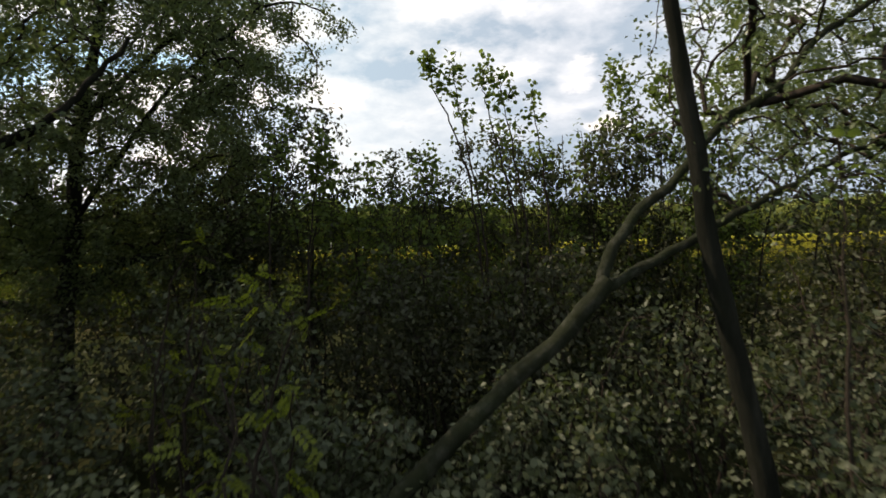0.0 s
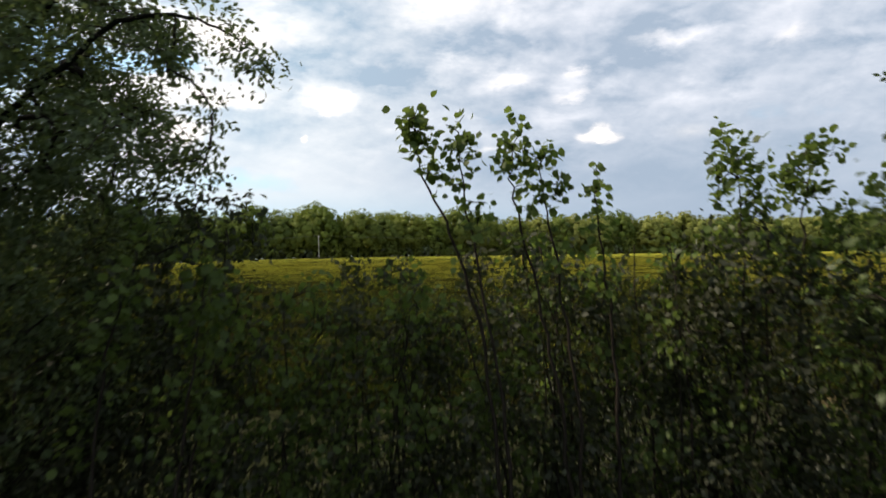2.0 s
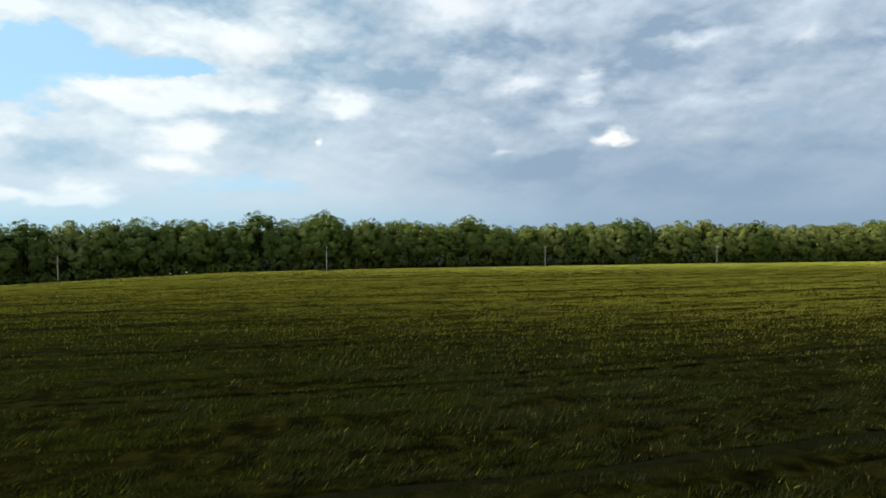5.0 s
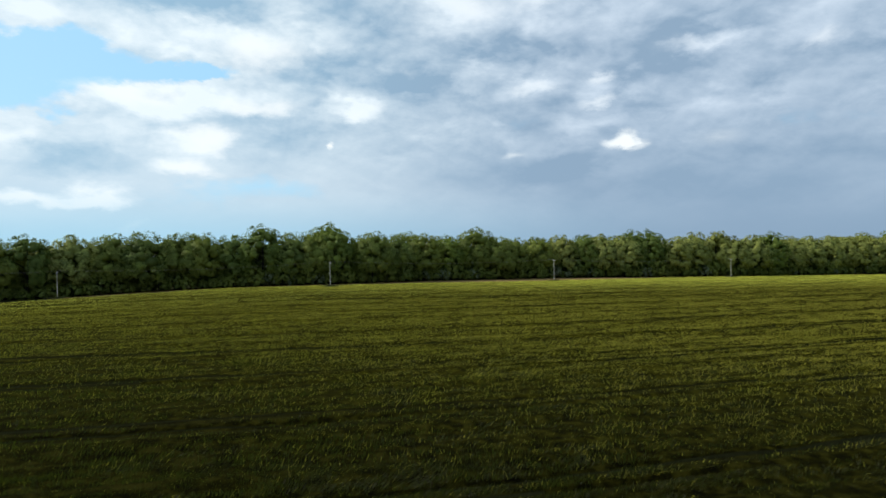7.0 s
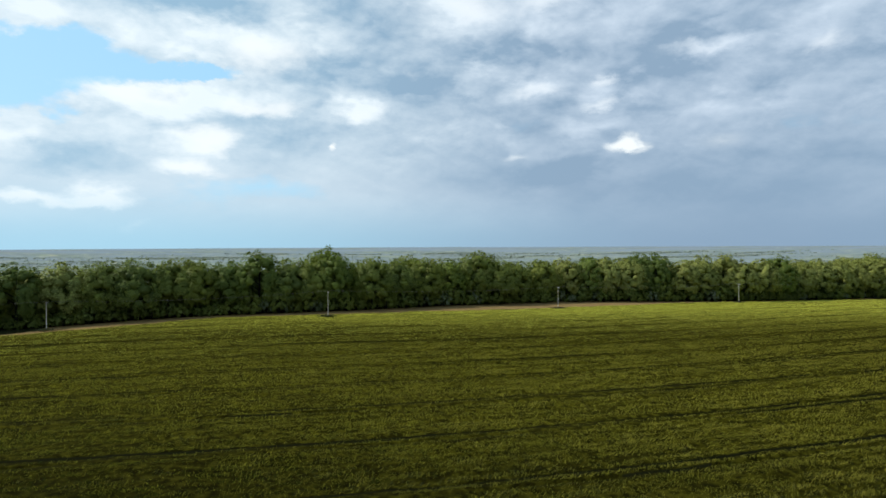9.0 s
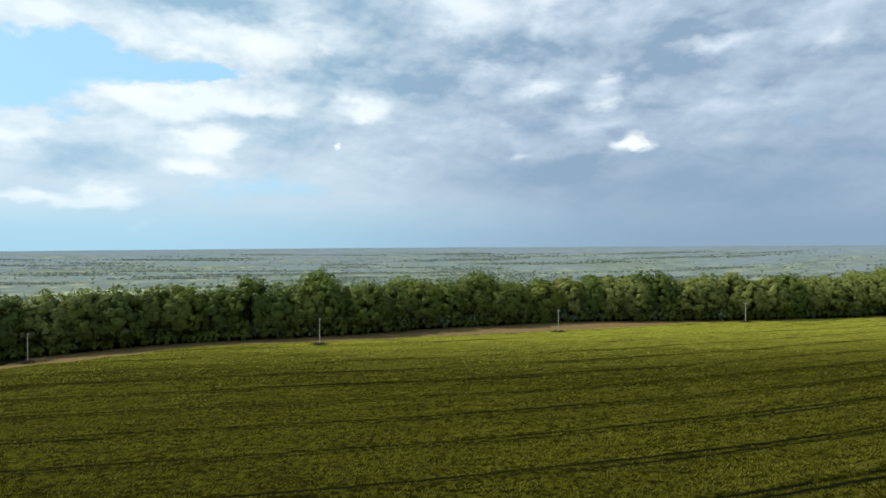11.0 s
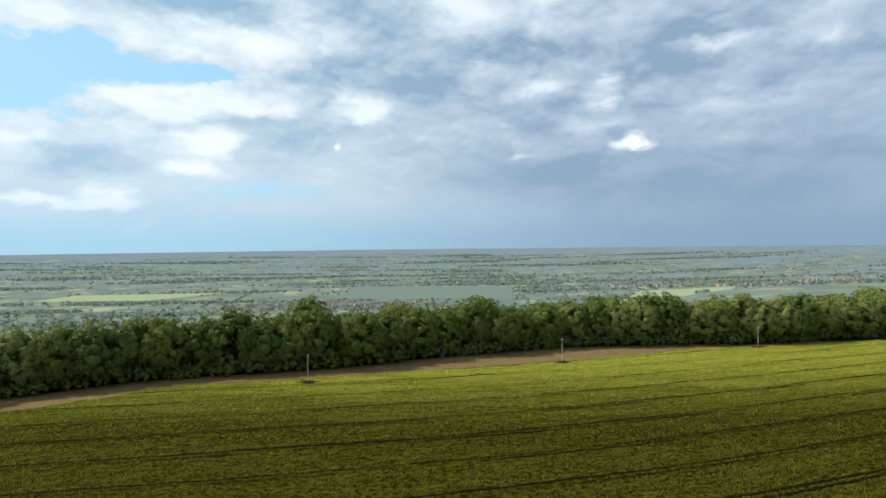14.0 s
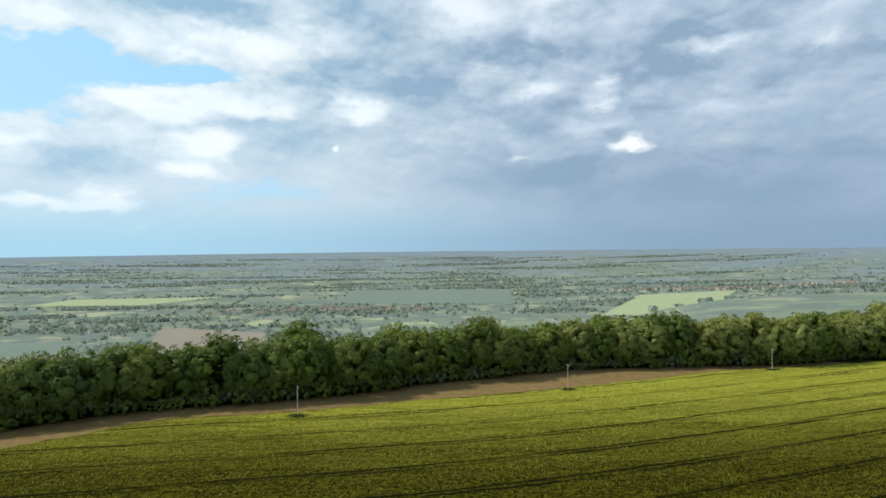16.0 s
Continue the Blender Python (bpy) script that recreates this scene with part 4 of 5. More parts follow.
# ---------------------------------------------------------------- hedge: hazel saplings
def build_hazel(seed, stems, label, per=5, size=0.095, side=0.42, start=0.35, twigs=26, group="hazel saplings", mat=None):
    rng = np.random.default_rng(seed)
    foot = stems[0][0]
    base = (foot[0], foot[1], float(ground_z(foot[0], foot[1])) - 0.05)
    top = thing("hazel_sapling", base, label, "sapling", group)
    for ctrl in stems:
        ctrl = [(ctrl[0][0], ctrl[0][1], float(ground_z(ctrl[0][0], ctrl[0][1])) - 0.05)] + list(ctrl[1:])
        _, p = limb("stem", ctrl, 0.020, 0.004, M_TWIG, top, 6, 6, 0.012, rng)
        h0 = p[0][2]
        t = []
        for k in range(twigs):
            q = p[int(len(p) * (start + (0.97 - start) * rng.uniform(0, 1)))]
            a = rng.uniform(0, 2 * math.pi)
            reach = side * rng.uniform(0.4, 1.0) * (1.60 - 1.35 * (q[2] - h0) / (p[-1][2] - h0))
            t.append(q + np.array([math.cos(a) * reach, math.sin(a) * reach, rng.uniform(0.05, 0.35)]))
        t.append(p[-1] + np.array([0.02, 0.0, 0.06]))
        t = np.array(t)
        t = t[clear_of_way(t, 0.5)]
        ends, ways, _, _ = grow("branchwork", [p[int(len(p) * start):]], t, M_TWIG, top, rng, 0.003, 0.4, 0.012, 0.05)
        leafy(top, ends, ways, per, 0.05, size, ROUND, mat or M_HAZEL, rng, 0.42, up=0.9)
    localise(top)


build_hazel(41, [
    [(-2.5, 3.9, 0), (-2.6, 3.9, 6.2), (-2.70, 3.92, 7.2), (-2.88, 3.95, 8.2), (-2.96, 3.95, 8.78)],
    [(-2.55, 4.0, 0), (-2.68, 4.0, 6.5), (-2.95, 3.97, 7.9), (-3.22, 3.95, 8.45), (-3.30, 3.95, 8.80)],
    [(-1.9, 4.0, 0), (-2.1, 4.0, 6.2), (-2.25, 3.98, 7.2), (-2.48, 3.95, 8.2), (-2.52, 3.95, 8.70)],
    [(-1.95, 4.05, 0), (-2.0, 4.02, 6.5), (-2.18, 4.0, 7.8), (-2.30, 4.0, 8.55)],
], "young hazel sapling with thin stems and round leaves", 6, 0.074, 0.42, 0.62, 26)
build_hazel(42, [
    [(-1.6, 4.1, 0), (-1.65, 4.1, 6.5), (-1.75, 4.05, 7.6), (-1.86, 4.0, 8.35)],
], "single thin hazel shoot with a leafy tip", 6, 0.07, 0.2, 0.6, 14)
build_hazel(43, [
    [(-0.3, 4.4, 0), (-0.4, 4.4, 6.2), (-0.45, 4.4, 7.8), (-0.50, 4.4, 8.62)],
    [(0.0, 4.5, 0), (0.1, 4.5, 6.2), (0.2, 4.6, 7.8), (0.30, 4.6, 8.58)],
    [(0.4, 4.4, 0), (0.7, 4.4, 6.2), (0.9, 4.4, 7.6), (1.1, 4.3, 8.6)],
    [(1.0, 4.0, 0), (1.4, 4.0, 6.2), (1.8, 4.0, 7.6), (2.1, 4.0, 8.5)],
], "bushy hazel clump with many round green leaves", 10, 0.074, 0.80, 0.5, 50)
build_hazel(44, [
    [(-4.9, 3.2, 0), (-4.95, 3.2, 5.6), (-4.85, 3.3, 6.9), (-4.75, 3.4, 7.75)],
    [(-5.2, 3.6, 0), (-5.1, 3.6, 5.2), (-4.9, 3.6, 6.6), (-4.6, 3.6, 7.5)],
    [(-5.4, 3.0, 0), (-5.4, 3.0, 5.6), (-5.3, 3.1, 7.1), (-5.1, 3.2, 8.0)],
], "hazel sapling beside the hawthorn with yellow-green leaves", 7, 0.066, 0.42, 0.5, 36)

build_hazel(45, [
    [(-0.55, -0.7, 0), (-0.6, -0.7, 5.2), (-0.62, -0.7, 6.2), (-0.66, -0.72, 7.0)],
    [(-0.30, -0.9, 0), (-0.25, -0.9, 5.0), (-0.10, -0.9, 6.0), (0.0, -0.9, 6.9)],
], "two thin upright hazel rods with few leaves", 2, 0.07, 0.3, 0.7, 8)


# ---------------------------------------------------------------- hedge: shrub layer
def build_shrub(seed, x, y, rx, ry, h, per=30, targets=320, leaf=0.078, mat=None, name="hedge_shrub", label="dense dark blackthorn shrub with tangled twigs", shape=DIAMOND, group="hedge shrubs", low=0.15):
    rng = np.random.default_rng(seed)
    g = float(ground_z(x, y))
    top = thing(name, (x, y, g - 0.05), label, "shrub", group)
    roots = []
    for k in range(6):
        a = rng.uniform(0, 2 * math.pi)
        r = rng.uniform(0.1, 0.8)
        b = np.array([x + rng.normal(0, 0.25), y + rng.normal(0, 0.2), g - 0.05])
        e = np.array([x + math.cos(a) * rx * r, y + math.sin(a) * ry * r, g + h * rng.uniform(0.65, 0.98)])
        mid = (b + e) / 2 + np.array([rng.normal(0, 0.12), rng.normal(0, 0.12), 0.1])
        _, p = limb("stem", [b, mid, e], rng.uniform(0.014, 0.028), 0.005, M_TWIG, top, 5, 5, 0.025, rng)
        roots.append(p[2:])
    u = rng.uniform(-1, 1, (targets * 2, 3))
    u = u[np.linalg.norm(u * np.array([1, 1, 0.9]), axis=1) < 1][:targets]
    t = np.array([x, y, g + h * 0.53]) + u * np.array([rx, ry, h * 0.47])
    t = t[clear_of_way(t, 0.55) & (t[:, 2] > g + low)]
    ends, ways, _, _ = grow("branchwork", roots, t, M_TWIG, top, rng, 0.0035, 0.4, 0.014)
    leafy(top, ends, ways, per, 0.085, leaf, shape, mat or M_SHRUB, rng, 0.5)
    localise(top)


SHRUBS = [(-9.8, 2.8, 1.7, 1.1, 2.5), (-7.6, 2.8, 1.5, 1.1, 2.4), (-6.4, 3.9, 1.1, 1.0, 3.9), (-5.2, 4.4, 1.0, 0.8, 4.9), (-3.7, 5.0, 0.9, 0.8, 4.3),
          (-2.4, 4.8, 1.0, 0.8, 4.5), (-0.5, 4.4, 0.8, 0.8, 4.7), (-1.3, 4.9, 0.9, 0.8, 4.4), (0.5, 4.6, 1.2, 0.9, 4.6), (2.3, 4.2, 1.4, 1.0, 5.0), (4.4, 4.2, 1.6, 1.1, 5.2),
          (6.8, 4.4, 1.7, 1.2, 5.0), (-12.2, 3.8, 1.9, 1.2, 2.9), (1.4, 1.9, 1.2, 0.9, 3.3), (-5.5, 1.6, 1.0, 0.8, 2.6), (-1.9, 2.4, 1.1, 0.8, 2.8),
          (-3.6, 2.6, 1.0, 0.7, 2.7), (3.4, 1.2, 1.3, 0.9, 3.4), (-7.3, 0.4, 1.3, 0.8, 2.2), (0.2, 0.5, 1.1, 0.7, 2.2), (-2.4, 0.8, 0.9, 0.6, 1.7), (-4.2, 0.2, 1.0, 0.6, 1.6),
          (-0.9, 1.5, 0.9, 0.6, 2.2), (-0.1, -0.8, 0.8, 0.5, 1.8), (1.6, -0.3, 0.9, 0.6, 2.2)]
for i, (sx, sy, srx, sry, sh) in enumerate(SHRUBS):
    # front shrubs: leaf colour lightened to stand in for more light
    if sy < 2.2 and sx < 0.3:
        build_shrub(60 + i, sx, sy, srx, sry, sh, per=13 if sx < -1.5 else 6, mat=M_SHRUB_LIT, name="privet_shrub", label="twiggy shrub with small grey-green leaves")
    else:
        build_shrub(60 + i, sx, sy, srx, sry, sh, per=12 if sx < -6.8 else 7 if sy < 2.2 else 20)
# taller blackthorns that arch over an open foot, and leafy hazel scrub in the gap
for i, (sx, sy, srx, sry, sh) in enumerate(((-7.5, 4.8, 1.7, 0.9, 4.9), (-6.0, 4.7, 1.0, 0.8, 4.6))):
    build_shrub(160 + i, sx, sy, srx, sry, sh, per=11, targets=420, label="tall blackthorn thicket with bare lower stems", low=2.5)
for i, (sx, sy, srx, sh) in enumerate(((-4.5, 4.5, 0.8, 4.3), (-3.4, 4.7, 0.8, 4.3), (-2.0, 4.8, 0.9, 4.4), (-0.8, 4.6, 0.8, 4.6), (0.7, 4.5, 0.9, 4.8))):
    build_shrub(170 + i, sx, sy, srx, 0.7, sh, per=14, targets=190, leaf=0.068, mat=M_HAZEL, name="hazel_scrub", label="leafy hazel scrub filling the hedge gap", shape=ROUND, low=1.9)
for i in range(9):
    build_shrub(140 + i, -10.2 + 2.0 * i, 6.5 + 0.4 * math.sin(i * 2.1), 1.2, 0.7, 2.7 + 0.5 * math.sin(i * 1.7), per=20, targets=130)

build_shrub(95, -4.35, -1.2, 0.45, 0.5, 2.75, 4, 26, 0.15, M_SAPLING, "ash_sapling", "young ash sapling with yellow-green feathery leaves", PINNATE, "ash saplings")
build_shrub(96, -2.2, -1.1, 0.35, 0.4, 1.5, 4, 18, 0.13, M_SAPLING, "ash_sapling", "young ash sapling with yellow-green feathery leaves", PINNATE, "ash saplings")
build_shrub(97, -5.6, 0.9, 0.6, 0.5, 3.0, 4, 26, 0.14, M_SAPLING, "ash_sapling", "young ash sapling with yellow-green feathery leaves", PINNATE, "ash saplings")

for i, (bx, by, bh) in enumerate(((-3.0, -0.2, 1.35), (-2.1, 0.1, 1.5), (-1.3, -1.2, 1.2), (-3.9, -0.6, 1.1), (-5.6, -0.6, 1.4))):
    build_shrub(110 + i, bx, by, 0.6, 0.4, bh, 10, 80, 0.062, M_BRAMBLE, "bramble_bush", "low bramble with pale grey-green leaves", ROUND, "brambles")

# ---------------------------------------------------------------- wood along the far edge


def ico_sphere():
    """A small twelve-cornered ball as arrays."""
    g = (1 + 5 ** 0.5) / 2
    v = np.array([(-1, g, 0), (1, g, 0), (-1, -g, 0), (1, -g, 0), (0, -1, g), (0, 1, g), (0, -1, -g), (0, 1, -g), (g, 0, -1), (g, 0, 1), (-g, 0, -1), (-g, 0, 1)]) / math.hypot(1, g)
    f = [(a, b, c) for a in range(12) for b in range(a + 1, 12) for c in range(b + 1, 12)
         if max(np.linalg.norm(v[a] - v[b]), np.linalg.norm(v[b] - v[c]), np.linalg.norm(v[a] - v[c])) < 1.2]
    f = [t if np.dot(np.cross(v[t[1]] - v[t[0]], v[t[2]] - v[t[0]]), v[t[0]]) > 0 else t[::-1] for t in f]
    return v, np.array(f)


BALL_V, BALL_F = ico_sphere()


def unit(a):
    return a / (np.linalg.norm(a, axis=-1, keepdims=True) + 1e-9)


def crown_cloud(rng, H, R, low, lobes, subs, per, size):
    """Leaf sprays on tufts on boughs: many small rounded tufts that together make a domed, uneven crown."""
    mid = H * (0.44 + 0.5 * low)
    tall = H - mid
    k = np.arange(lobes)
    zz = 1 - 1.7 * (k + 0.5) / lobes
    a = k * 2.39996 + rng.uniform(-0.5, 0.5, lobes)
    flat = np.sqrt(np.maximum(0.04, 1 - zz * zz))
    out = np.stack([np.cos(a) * flat, np.sin(a) * flat, zz], -1)
    lr = rng.uniform(0.20, 0.36, (lobes, 1)) * R
    c = out * np.concatenate([R - lr * 0.8, R - lr * 0.8, tall - lr * 0.75], 1) * rng.uniform(0.86, 1.02, (lobes, 1)) + np.array([0, 0, mid])
    u = unit(rng.normal(0, 1, (lobes, subs, 3)) + out[:, None] * 0.9 + np.array([0, 0, 0.4]))
    sr = rng.uniform(0.34, 0.54, (lobes, subs, 1)) * lr[:, None]
    sc = c[:, None] + u * (lr[:, None] - sr * 0.7) * np.array([1, 1, 0.85])
    w = unit(rng.normal(0, 1, (lobes, subs, per, 3)) + 1.0 * u[:, :, None] + np.array([0, 0, 0.3]))
    P = sc[:, :, None] + w * sr[:, :, None] * rng.uniform(0.50, 1.14, (lobes, subs, per, 1))
    dome = unit((P - np.array([0, 0, mid - 0.25 * tall])) / np.array([R, R, tall]))
    D = unit(0.16 * w + 0.24 * u[:, :, None] + 0.66 * dome)
    P, D = P.reshape(-1, 3), D.reshape(-1, 3)
    core = np.concatenate([c - out * lr * 0.35, lr * 0.66], 1)
    return P, D, rng.uniform(0.6, 1.25, len(P)) * size, core


def build_wood_tree(seed, H, R, low=0.12, lobes=46, subs=7, per=17, mat=None, name="woodland_tree", label="", category="tree", group="trees of the wood", size=0.46):
    rng = np.random.default_rng(seed)
    top = thing(name, (0, 0, 0), label, category, group)
    _, p = limb("trunk", [(0, 0, -0.5), (0.1, 0, H * 0.2), (rng.normal(0, 0.4), rng.normal(0, 0.4), H * 0.5), (rng.normal(0, 0.6), rng.normal(0, 0.6), H * 0.85)],
                0.024 * H, 0.05, M_BARK, top, 7, 3, 0.05, rng)
    for k in range(5):
        a = k * 1.3 + rng.uniform(0, 1)
        z = H * rng.uniform(0.25, 0.6)
        limb("limb", [(0, 0, z), (math.cos(a) * R * 0.4, math.sin(a) * R * 0.4, z + H * 0.1), (math.cos(a) * R * 0.75, math.sin(a) * R * 0.75, z + H * 0.17)],
             0.009 * H, 0.04, M_BARK, top, 5, 3)
    P, D, S, C = crown_cloud(rng, H, R, low, lobes, subs, per, size)
    n = len(P)
    nn = unit(D + rng.normal(0, 0.45, (n, 3)))
    w = unit(np.cross(nn, rng.normal(0, 1, (n, 3))))
    d = np.cross(nn, w)
    s = S[:, None]
    v = np.stack([P - d * s * 0.5, P + w * s * 0.42, P + d * s * 0.55, P - w * s * 0.42], 1).reshape(-1, 3)
    # shaded boughs inside, which close the crown behind its outer sprays
    core = (C[:, None, :3] + BALL_V[None] * rng.uniform(0.75, 1.15, (len(C), 12, 1)) * C[:, 3][:, None, None] * np.array([1, 1, 0.85])).reshape(-1, 3)
    tri = (BALL_F[None] + (np.arange(len(C)) * 12)[:, None, None]).reshape(-1, 3) + n * 4
    crown = mesh_object("crown", np.concatenate([v, core]), np.arange(n * 4).reshape(-1, 4).tolist() + tri.tolist(), mat or M_WOOD, top, True)
    soft = unit(D + 0.45 * nn)
    inner = np.repeat(np.tile(BALL_V, (len(C), 1))[tri.reshape(-1) - n * 4], 1, 0)
    crown.data.normals_split_custom_set(np.concatenate([np.repeat(soft, 4, 0), inner]).tolist())
    return top


WOOD_KINDS = [
    (101, 18.5, 8.6, 0.14, "broad deciduous tree with a rounded green crown"),
    (102, 19.5, 8.0, 0.14, "tall deciduous tree with a full crown"),
    (103, 17.0, 9.2, 0.14, "spreading oak with a low wide crown"),
    (104, 20.5, 8.2, 0.14, "tall beech with a domed dense crown"),
    (105, 16.5, 7.2, 0.14, "smaller maple with light green leaves"),
    (106, 18.5, 7.2, 0.14, "narrow ash with a rounded crown"),
]


def build_wood():
    rng = random.Random(77)
    leaves = (M_WOOD, M_BEECH, M_WOOD, M_BEECH, M_GREYLEAF, M_GREYLEAF)
    protos = [build_wood_tree(s, h, r, lo, label=lab, mat=m) for (s, h, r, lo, lab), m in zip(WOOD_KINDS, leaves)]
    protos += [build_wood_tree(s, h, r, 0.3, 30, 5, 12, label=lab, mat=m, size=0.60) for (s, h, r, lo, lab), m in zip(WOOD_KINDS, leaves)]
    used = [False] * len(protos)

    def plant(kind, x, y, scale, turn, squash=1.0):
        m = Matrix.Translation((x, y, float(ground_z(x, y)) - 0.2)) @ Matrix.Rotation(turn, 4, "Z")
        if used[kind]:
            ob = copy_thing(protos[kind], m)
        else:
            ob, used[kind] = protos[kind], True
            ob.matrix_basis = m
        ob.scale = (scale, scale, scale * squash)

    # the tall oak that stands over the rest, and its neighbours on the skyline
    plant(3, -54, 270, 1.25, 0.4)
    plant(1, 68, 326, 1.10, 1.1)
    plant(3, 90, 318, 1.16, 2.0)
    plant(0, 16, 313, 1.18, 0.2)
    plant(0, -21, 285, 1.20, 2.9)
    x = -215.0
    while x < 335:
        for row in range(3 + int(3 * float(smooth(110, 250, x)))):
            px = x + rng.uniform(-2.5, 2.5) - row * 3.5
            py = float(edge_y(WOOD_EDGE, px)) + 5.0 + row * 8.5 + rng.uniform(-2, 2.5)
            kind = rng.choice((1, 3, 4, 5, 4, 5) if px > 45 else (0, 1, 2, 3, 0, 2, 4))
            sc = rng.uniform(0.92, 1.04) * ((1.20, 1.06, 0.92, 0.82) if px < 40 else (1.20, 1.12, 1.03, 0.97))[min(row, 3)]
            sc *= (18.5 / WOOD_KINDS[kind][1]) ** 0.7
            plant(kind + (6 if row > 1 else 0), px, py, sc, rng.uniform(0, 6.28), rng.uniform(0.92, 1.08))
        x += rng.uniform(8.5, 11.5) if x < -30 else rng.uniform(9.5, 12.5)


build_wood()


def build_wood_shrubs():
    rng = random.Random(78)
    kinds = [build_wood_tree(121, 5.0, 3.0, 0.02, 18, 5, 11, M_PALE, "elder_bush", "pale green elder bush at the foot of the wood", "bush", "bushes along the wood", 0.36),
             build_wood_tree(122, 4.2, 2.6, 0.02, 18, 5, 11, M_WOOD, "hawthorn_bush", "rounded dark green bush at the foot of the wood", "bush", "bushes along the wood", 0.36),
             build_wood_tree(123, 7.5, 3.6, 0.02, 22, 6, 12, M_WOOD, "field_maple", "low field maple leaning out of the wood", "tree", "bushes along the wood", 0.42)]
    used = [False] * 3
    x = -200.0
    while x < 330:
        y = float(edge_y(WOOD_EDGE, x)) + rng.uniform(0.3, 4.5)
        k = rng.choice((0, 1, 1, 2, 2))
        m = Matrix.Translation((x, y, float(ground_z(x, y)) - 0.15)) @ Matrix.Rotation(rng.uniform(0, 6.28), 4, "Z")
        ob = kinds[k]
        if used[k]:
            ob = copy_thing(ob, m)
        else:
            ob.matrix_basis, used[k] = m, True
        s = rng.uniform(0.75, 1.35)
        ob.scale = (s, s, s)
        x += rng.uniform(2.4, 5.0)
    # understorey that closes the wood behind its front trees
    x = -205.0
    while x < 320:
        y = float(edge_y(WOOD_EDGE, x)) + rng.uniform(9.0, 12.0)
        m = Matrix.Translation((x, y, float(ground_z(x, y)) - 0.15)) @ Matrix.Rotation(rng.uniform(0, 6.28), 4, "Z")
        s = rng.uniform(1.7, 2.3)
        copy_thing(kinds[1], m).scale = (s, s, s)
        y = float(edge_y(WOOD_EDGE, x)) + rng.uniform(16.0, 20.0)
        m = Matrix.Translation((x + 2.0, y, float(ground_z(x + 2.0, y)) - 0.15)) @ Matrix.Rotation(rng.uniform(0, 6.28), 4, "Z")
        copy_thing(kinds[1], m).scale = (1.5 * s, 1.5 * s, 0.9 * s)
        x += rng.uniform(3.4, 4.8) if x < -45 else rng.uniform(4.4, 5.8)


build_wood_shrubs()


# ---------------------------------------------------------------- power line


def build_pole():
    top = thing("power_pole", (0, 0, 0), "weathered wooden power pole with a short crossarm", "power pole", "power poles")
    limb("post", [(0, 0, -0.8), (0.01, 0, 3), (0.0, 0.01, 9.1)], 0.12, 0.085, M_POLE, top, 10, 4)
    bm = bmesh.new()
    bmesh.ops.create_cube(bm, size=1)
    bmesh.ops.scale(bm, vec=(2.0, 0.11, 0.13), verts=bm.verts)
    bmesh.ops.translate(bm, vec=(0, -0.14, 8.85), verts=bm.verts)
    bmesh.ops.bevel(bm, geom=bm.edges[:], offset=0.012, segments=1, affect="EDGES")
    me = bpy.data.meshes.new("crossarm")
    bm.to_mesh(me)
    bm.free()
    me.materials.append(M_STEEL)
    arm = new("crossarm", me)
    arm.parent = top
    tagged(arm, "grey galvanised steel crossarm")
    for x in (-0.9, 0.0, 0.9):
        z = 8.92 if x else 9.1
        V, F = [], []
        tube(V, F, np.array([(x, -0.14 if x else 0, z + h) for h in (0, 0.06, 0.07, 0.13, 0.14, 0.20, 0.21, 0.27)]), [0.03, 0.03, 0.075, 0.06, 0.075, 0.05, 0.06, 0.02], 8)
        ins = array_mesh("insulator", np.concatenate(V), np.concatenate(F), M_CERAMIC, arm if x else top, True)
        tagged(ins, "brown glazed insulator")
    return top


pole_proto = build_pole()
LINE_TURN = math.atan2(38, 88)
for i, (px, py) in enumerate(POLES):
    m = Matrix.Translation((px, py, float(ground_z(px, py)))) @ Matrix.Rotation(LINE_TURN + math.pi / 2, 4, "Z")
    if i == 0:
        pole_proto.matrix_basis = m
    else:
        copy_thing(pole_proto, m)


def build_pole_weeds():
    rng = np.random.default_rng(17)
    for px, py in POLES[1:-1]:
        n = 420
        x, y = px + rng.normal(0, 1.5, n), py - 0.4 + rng.normal(0, 0.7, n)
        p = np.stack([x, y, ground_z(x, y) + rng.uniform(0.3, 0.85, n)], -1)
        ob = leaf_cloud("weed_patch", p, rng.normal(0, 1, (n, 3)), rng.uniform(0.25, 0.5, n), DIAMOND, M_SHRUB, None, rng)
        tagged(ob, "dark weeds round the foot of a power pole", "weeds", kind="stuff")


build_pole_weeds()


def build_wires():
    side = Vector((-math.sin(LINE_TURN), math.cos(LINE_TURN), 0))
    for off, h in ((-0.9, 9.2), (0.0, 9.38), (0.9, 9.2)):
        V, F = [], []
        pts = []
        for (ax, ay), (bx, by) in zip(POLES, POLES[1:]):
            a = Vector((ax, ay, float(ground_z(ax, ay)) + h)) + side * off
            b = Vector((bx, by, float(ground_z(bx, by)) + h)) + side * off
            for k in range(12):
                t = k / 12
                p = a.lerp(b, t)
                pts.append((p.x, p.y, p.z - 4 * 1.1 * t * (1 - t)))
        tube(V, F, np.array(pts), np.full(len(pts), 0.008), 4)
        w = array_mesh("power_line", np.concatenate(V), np.concatenate(F), M_WIRE)
        tagged(w, "thin sagging overhead wire strung between wooden poles", "power line", "overhead wires")


build_wires()


# ---------------------------------------------------------------- far plain: parcels, trees, villages
PARCELS = []


